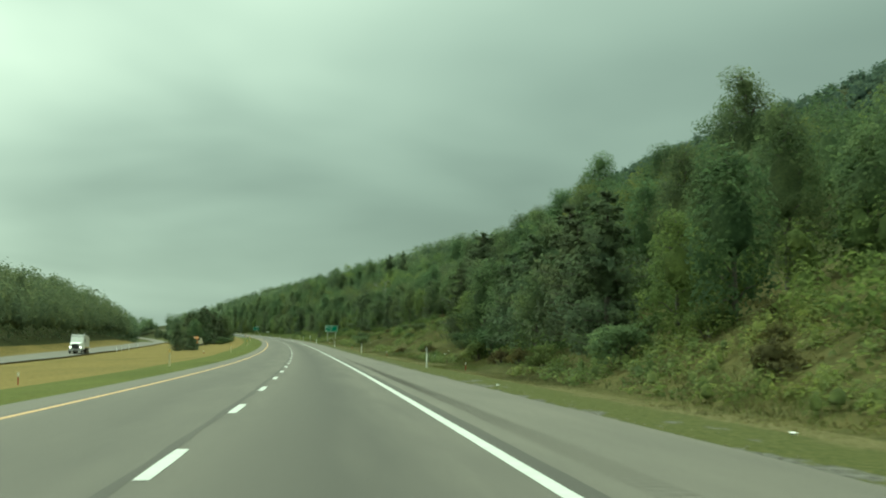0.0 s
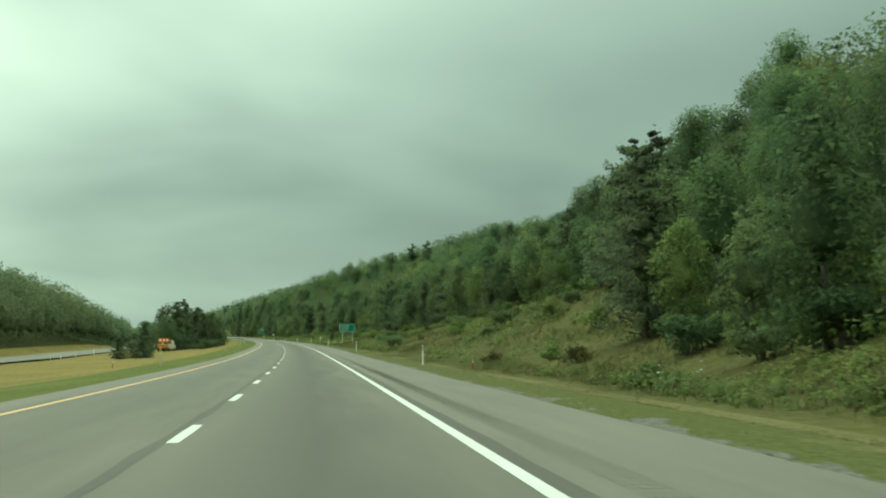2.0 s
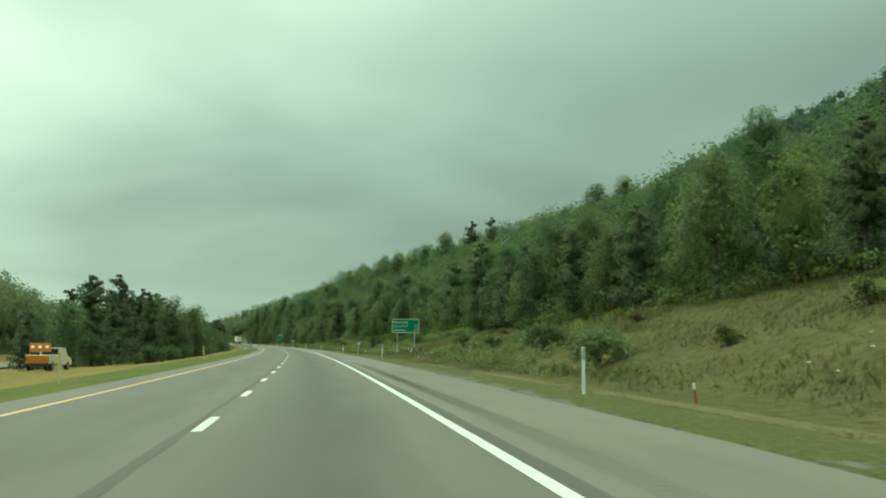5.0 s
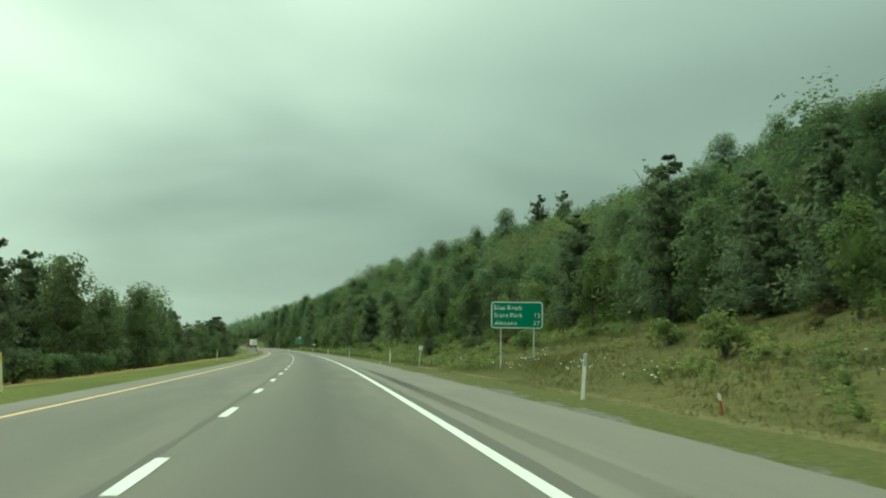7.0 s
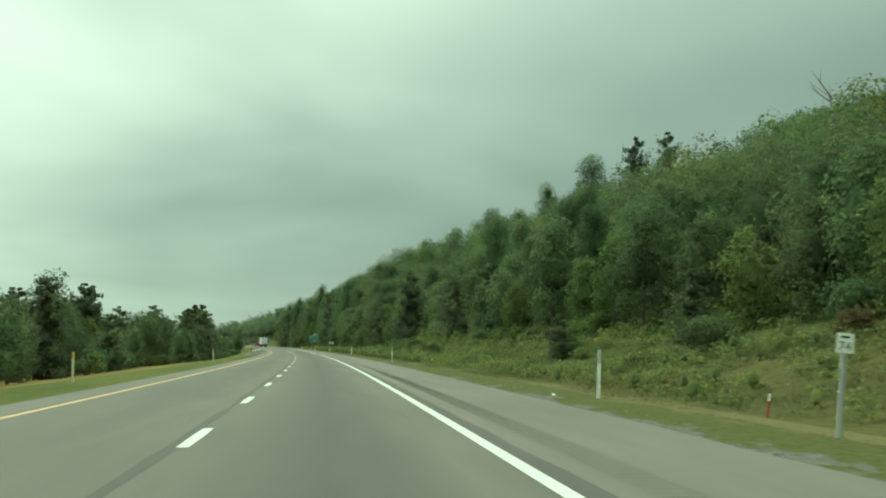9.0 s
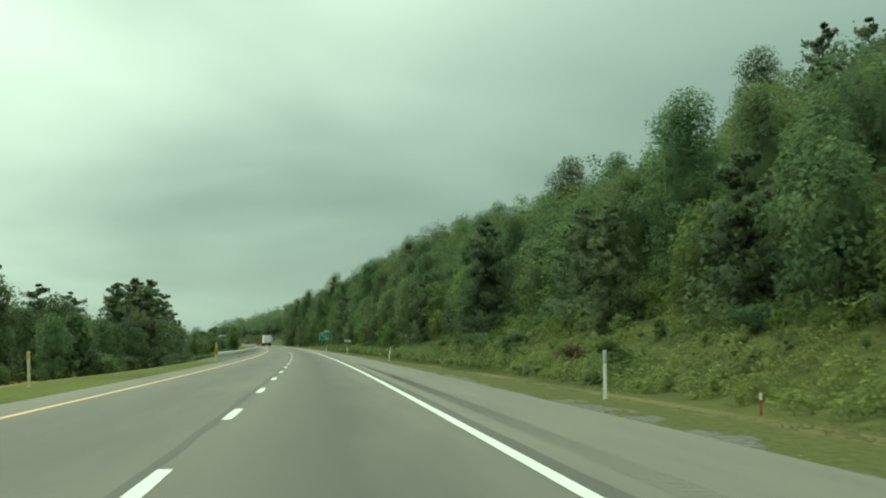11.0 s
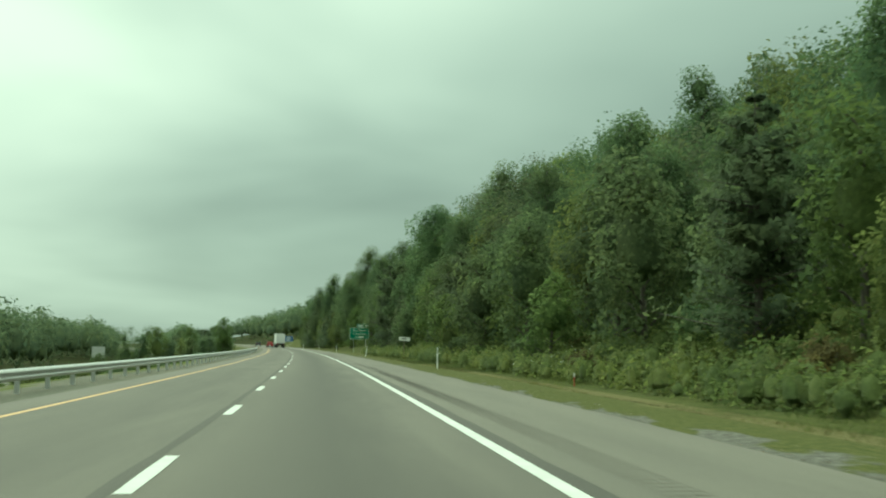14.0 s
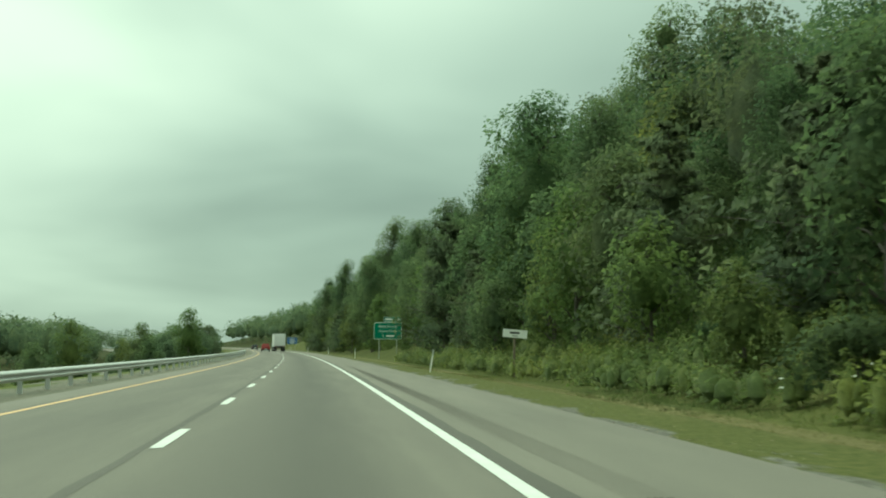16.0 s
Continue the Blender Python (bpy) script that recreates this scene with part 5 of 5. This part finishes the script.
M_CHASSIS = painted("black_chassis", (0.03, 0.03, 0.03), 0.6)
M_ORANGE = painted("orange_paint", (0.55, 0.20, 0.03), 0.4)
M_CREAM_PAINT = painted("cream_paint", (0.62, 0.58, 0.46), 0.4)
M_LAMP_ON = bpy.data.materials.new("lit_lamp")
M_LAMP_ON.use_nodes = True
M_LAMP_ON.node_tree.nodes["Principled BSDF"].inputs["Emission Color"].default_value = (1, 0.97, 0.9, 1)
M_LAMP_ON.node_tree.nodes["Principled BSDF"].inputs["Emission Strength"].default_value = 4.0
M_AMBER_ON = bpy.data.materials.new("lit_amber")
M_AMBER_ON.use_nodes = True
M_AMBER_ON.node_tree.nodes["Principled BSDF"].inputs["Emission Color"].default_value = (1, 0.42, 0.05, 1)
M_AMBER_ON.node_tree.nodes["Principled BSDF"].inputs["Emission Strength"].default_value = 0.25


def wheel(parent, x, y, r, w):
    bm = bmesh.new()
    bmesh.ops.create_cone(bm, cap_ends=True, segments=24, radius1=r, radius2=r, depth=w, matrix=pose(0, 0, 0, 0, 90, 0))
    bmesh.ops.bevel(bm, geom=[e for e in bm.edges if e.calc_length() < r], offset=0.05 * r / 0.33, segments=2, affect="EDGES")
    t = part("wheel", bm, M_TYRE, parent, "black rubber wheel", m=Matrix.Translation((x, y, r)))
    bm = bmesh.new()
    bmesh.ops.create_cone(bm, cap_ends=True, segments=16, radius1=r * 0.6, radius2=r * 0.5, depth=w + 0.02, matrix=pose(0, 0, 0, 0, 90 if x > 0 else -90, 0))
    part("rim", bm, M_RIM, t)


def profile_body(profile, width, inset=0.0, bm=None):
    """A side outline (y, z), swept across the width, its upper part narrowed by inset."""
    out = bm or bmesh.new()
    top = max(z for y, z in profile)
    low = min(z for y, z in profile)
    rows = []
    for sx in (-1, 1):
        rows.append([out.verts.new((sx * (width / 2 - inset * max(0.0, (z - low) / (top - low))), y, z)) for y, z in profile])
    out.faces.new(rows[0])
    out.faces.new(rows[1][::-1])
    n = len(profile)
    for i in range(n):
        j = (i + 1) % n
        out.faces.new((rows[0][j], rows[0][i], rows[1][i], rows[1][j]))
    bmesh.ops.recalc_face_normals(out, faces=out.faces)
    bmesh.ops.bevel(out, geom=list(out.edges), offset=0.05, segments=2, affect="EDGES")
    return out


def car(name, label, m, paint, length=4.8, width=1.85, height=1.75):
    """A car whose rear is towards -y."""
    ob = thing(name, label, "car", m)
    h = length / 2
    part("body", profile_body([(-h, 0.35), (-h, 0.95), (-h + 0.12, 1.02), (h - 1.1, 1.0), (h - 0.1, 0.8), (h, 0.6), (h, 0.35)], width), paint, ob)
    part("cabin", profile_body([(-h + 0.1, 0.98), (-h + 0.35, height), (h - 2.2, height), (h - 1.25, 0.98)], width - 0.06, 0.16), paint, ob)
    part("rear_window", box(width - 0.45, 0.02, height - 1.2, 0, 0, 0, 0.006), M_GLASS, ob, m=pose(0, -h + 0.15, 1.08, -18, 0, 0))
    for x in (-1, 1):
        part("side_window", box(0.02, length * 0.42, height - 1.25, 0, 0, 0), M_GLASS, ob, m=pose(x * (width / 2 - 0.09), -0.35, 1.1, 0, -x * 9, 0))
        part("tail_lamp", box(0.16, 0.05, 0.26, x * (width / 2 - 0.12), -h - 0.01, 0.72, 0.015), M_TAIL, ob)
        part("headlamp", box(0.3, 0.08, 0.15, x * (width / 2 - 0.22), h - 0.03, 0.62, 0.015), M_HEAD, ob)
        for y in (-h + 0.85, h - 0.9):
            wheel(ob, x * (width / 2 - 0.11), y, 0.34, 0.22)
    part("bumper", box(width - 0.08, 0.16, 0.24, 0, -h, 0.34, 0.04), M_CHASSIS, ob)
    part("number_plate", box(0.32, 0.012, 0.15, 0, -h - 0.09, 0.56), M_SIGN_WHITE, ob)
    return ob


def on_lane(s, d, flip=0.0):
    a, b = at(s - 1.5, d), at(s + 1.5, d)
    return Matrix.Translation(at(s, d)) @ pose(0, 0, 0, 0, 0, turn_at(s) + flip) @ pose(0, 0, 0, math.degrees(math.atan2(b.z - a.z, 3.0)) * (1 if flip == 0 else -1), 0, 0)


def semi_trailer(s, d):
    ob = thing("semi_truck", "white box trailer of a semi truck, seen from behind", "truck", on_lane(s, d))
    part("trailer_box", box(2.55, 14.0, 2.85, 0, 0, 1.2, 0.03), M_TRAILER, ob)
    for x in (-0.62, 0.62):
        door = part("door", box(1.17, 0.04, 2.65, x, -7.03, 1.3, 0.01), M_TRAILER, ob)
        for k in (-0.25, 0.25):
            part("lock_bar", box(0.04, 0.04, 2.6, x + k, -7.07, 1.32), M_STEEL, door)
    part("rear_frame", box(2.6, 0.1, 0.16, 0, -7.0, 1.08), M_CHASSIS, ob)
    part("underride_guard", box(2.3, 0.1, 0.12, 0, -6.95, 0.5), M_CHASSIS, ob)
    part("frame_rails", box(1.0, 13.5, 0.3, 0, 0, 0.88), M_CHASSIS, ob)
    for x in (-0.9, 0.9):
        part("guard_strut", box(0.1, 0.1, 0.6, x, -6.95, 0.55), M_CHASSIS, ob)
        part("tail_lamp", box(0.3, 0.05, 0.12, x, -7.06, 1.1, 0.01), M_TAIL, ob)
        part("mud_flap", box(0.6, 0.02, 0.6, x, -6.2, 0.3), M_CHASSIS, ob)
        for y in (-5.4, -4.1, 5.0, 6.2):
            wheel(ob, x * 1.12, y, 0.5, 0.55)
    part("cab", profile_body([(7.3, 0.9), (7.3, 3.6), (8.6, 3.7), (9.2, 2.6), (9.5, 2.3), (10.6, 2.0), (10.8, 0.7)], 2.45, 0.1), M_TRAILER, ob)
    for x in (-1.05, 1.05):
        wheel(ob, x, 9.9, 0.5, 0.35)
    return ob


semi_trailer(925.0, 1.75)
car("car", "dark red car driving beside the white trailer", on_lane(905.0, -1.75), M_RED_CAR)
car("car", "dark grey car driving ahead of the red car", on_lane(1000.0, -1.75), M_DARK_CAR, 4.6, 1.8, 1.5)


def dump_truck(m):
    """A white truck that comes towards us on the opposite carriageway; its front is towards -y."""
    ob = thing("dump_truck", "white tri-axle dump truck with its headlamps lit", "truck", m)
    part("hood", profile_body([(-4.3, 0.7), (-4.3, 1.75), (-3.9, 1.95), (-2.4, 2.1), (-2.4, 0.7)], 2.1, 0.15), M_TRAILER, ob)
    part("cab", profile_body([(-2.5, 0.8), (-2.5, 2.05), (-2.25, 2.95), (-0.8, 3.0), (-0.8, 0.8)], 2.4, 0.12), M_TRAILER, ob)
    part("windscreen", box(1.95, 0.03, 0.75, 0, 0, 0, 0.01), M_GLASS, ob, m=pose(0, -2.42, 2.12, -15, 0, 0))
    part("grille", box(1.3, 0.06, 0.9, 0, -4.33, 0.85, 0.03), M_CHASSIS, ob)
    part("bumper", box(2.4, 0.22, 0.35, 0, -4.4, 0.45, 0.05), M_RIM, ob)
    bm = profile_body([(-0.6, 1.2), (-0.9, 3.4), (-0.3, 3.5), (4.6, 3.1), (4.8, 1.2)], 2.5)
    part("dump_body", bm, M_SIGN_BACK, ob)
    for x in (-1, 1):
        part("headlamp", box(0.26, 0.08, 0.2, x * 0.92, -4.36, 1.05, 0.03), M_LAMP_ON, ob, "lit headlamp")
        part("mirror", box(0.12, 0.1, 0.5, x * 1.42, -2.3, 2.1, 0.02), M_CHASSIS, ob)
        part("exhaust_stack", tube([(x * 1.15, -0.7, 1.2), (x * 1.15, -0.7, 3.7)], [0.08, 0.08], 10), M_RIM, ob)
        wheel(ob, x * 1.05, -3.4, 0.52, 0.32)
        for y in (1.6, 2.9, 4.1):
            wheel(ob, x * 0.98, y, 0.52, 0.55)
    part("frame_rails", box(0.9, 8.6, 0.3, 0, 0.3, 0.75), M_CHASSIS, ob)
    return ob


def opposite_z(s):
    return max(lie(s, OPP - 5.6), lie(s, OPP + 5.6), lie(s, OPP)) + 0.22


DT = (243.0, -38.0)
dump_truck(Matrix.Translation(at(DT[0], DT[1], opposite_z(DT[0]))) @ pose(0, 0, 0, 0, 0, turn_at(DT[0])))


def work_truck(s, d):
    """A maintenance truck parked in the median, rear towards us, with an orange board on top."""
    ob = thing("work_truck", "cream and orange maintenance truck parked in the median grass", "truck", stand(s, d, -8))
    part("bed", box(2.0, 3.2, 0.75, 0, 0, 0.55, 0.06), M_CREAM_PAINT, ob)
    part("cab", profile_body([(1.6, 0.5), (1.6, 1.95), (3.0, 1.95), (3.5, 1.25), (4.4, 1.1), (4.4, 0.5)], 1.95, 0.12), M_CREAM_PAINT, ob)
    part("rear_window", box(1.4, 0.03, 0.5, 0, 1.57, 1.35), M_GLASS, ob)
    part("tailgate", box(1.9, 0.06, 0.62, 0, -1.63, 0.62, 0.02), M_ORANGE, ob)
    part("bumper", box(2.0, 0.2, 0.22, 0, -1.72, 0.38, 0.03), M_CHASSIS, ob)
    board = part("arrow_board", box(1.75, 0.12, 0.72, 0, -0.9, 1.55, 0.02), M_ORANGE, ob, "orange warning board")
    for x in (-0.6, 0.0, 0.6):
        part("lamp", box(0.3, 0.04, 0.22, x, -0.98, 1.85, 0.02), M_AMBER_ON, board, "lit amber lamp")
    for x in (-0.7, 0.7):
        part("board_leg", box(0.07, 0.07, 0.4, x, -0.9, 1.22), M_CHASSIS, ob)
        part("tail_lamp", box(0.14, 0.04, 0.3, x * 1.28, -1.64, 0.75, 0.01), M_TAIL, ob)
        for y in (-0.8, 3.3):
            wheel(ob, x * 1.25, y, 0.42, 0.26)
    return ob


work_truck(304.0, -20.0)

# ------------------------------------------------------------------ litter and cracks on the shoulder


def shoulder_marks():
    """Sealed cracks and scraps that lie on the right-hand shoulder."""
    for s0, d0, s1, d1, w in ((534.3, 5.2, 534.9, 6.35, 0.14), (268.0, 5.4, 268.6, 6.2, 0.06), (79.5, 4.1, 82.0, 6.4, 0.16), (552.0, 4.9, 552.4, 5.3, 0.09), (640.0, 0.45, 640.5, 0.7, 0.05)):
        n = 8
        verts, faces = [], []
        for i in range(n + 1):
            f = i / n
            s, d = s0 + (s1 - s0) * f, d0 + (d1 - d0) * f
            k = w * (0.6 + 0.5 * noise.noise(Vector((s0, f * 6, 0)))) * (0.4 + 0.6 * math.sin(math.pi * min(0.95, max(0.05, f))))
            o = 0.06 * noise.noise(Vector((s0 * 3, f * 5, 2)))
            verts += [at(s + o - k, d, 0.004), at(s + o + k, d, 0.004)]
        for i in range(n):
            faces.append((2 * i, 2 * i + 1, 2 * i + 3, 2 * i + 2))
        child("sealed_crack", mesh_from("sealed_crack", verts, faces, [M_SEAL]), bpy.data.objects["road"])


shoulder_marks()


def litter(s, d, size, mat, label, seed):
    """A crumpled scrap."""
    rng = random.Random(seed)
    bm = bmesh.new()
    bmesh.ops.create_icosphere(bm, subdivisions=2, radius=size)
    for v in bm.verts:
        v.co = Vector((v.co.x * rng.uniform(0.8, 1.6), v.co.y * rng.uniform(0.6, 1.1), v.co.z * rng.uniform(0.2, 0.5)))
    me = bpy.data.meshes.new("litter")
    bm.to_mesh(me)
    bm.free()
    me.materials.append(mat)
    ob = tagged(new("litter", me), label, "litter")
    ob.matrix_world = Matrix.Translation(ground_at(s, d) + Vector((0, 0, size * 0.35))) @ pose(0, 0, 0, 0, 0, rng.uniform(0, 360))


litter(17.85, 8.35, 0.06, M_PLASTIC, "crumpled white scrap lying in the verge grass", 1)
litter(382.0, 7.4, 0.06, M_PLASTIC, "small white scrap lying on the gravel edge", 2)
litter(41.4, 7.4, 0.05, M_PLASTIC, "small white scrap lying in the verge", 3)
litter(521.0, 5.15, 0.10, M_CHASSIS, "small dark scrap of rubber on the shoulder", 4)
litter(571.0, 6.0, 0.09, M_CHASSIS, "dark scrap of rubber on the shoulder", 5)
litter(560.0, -5.4, 0.11, M_CHASSIS, "dark scrap of rubber beside the guard rail", 6)
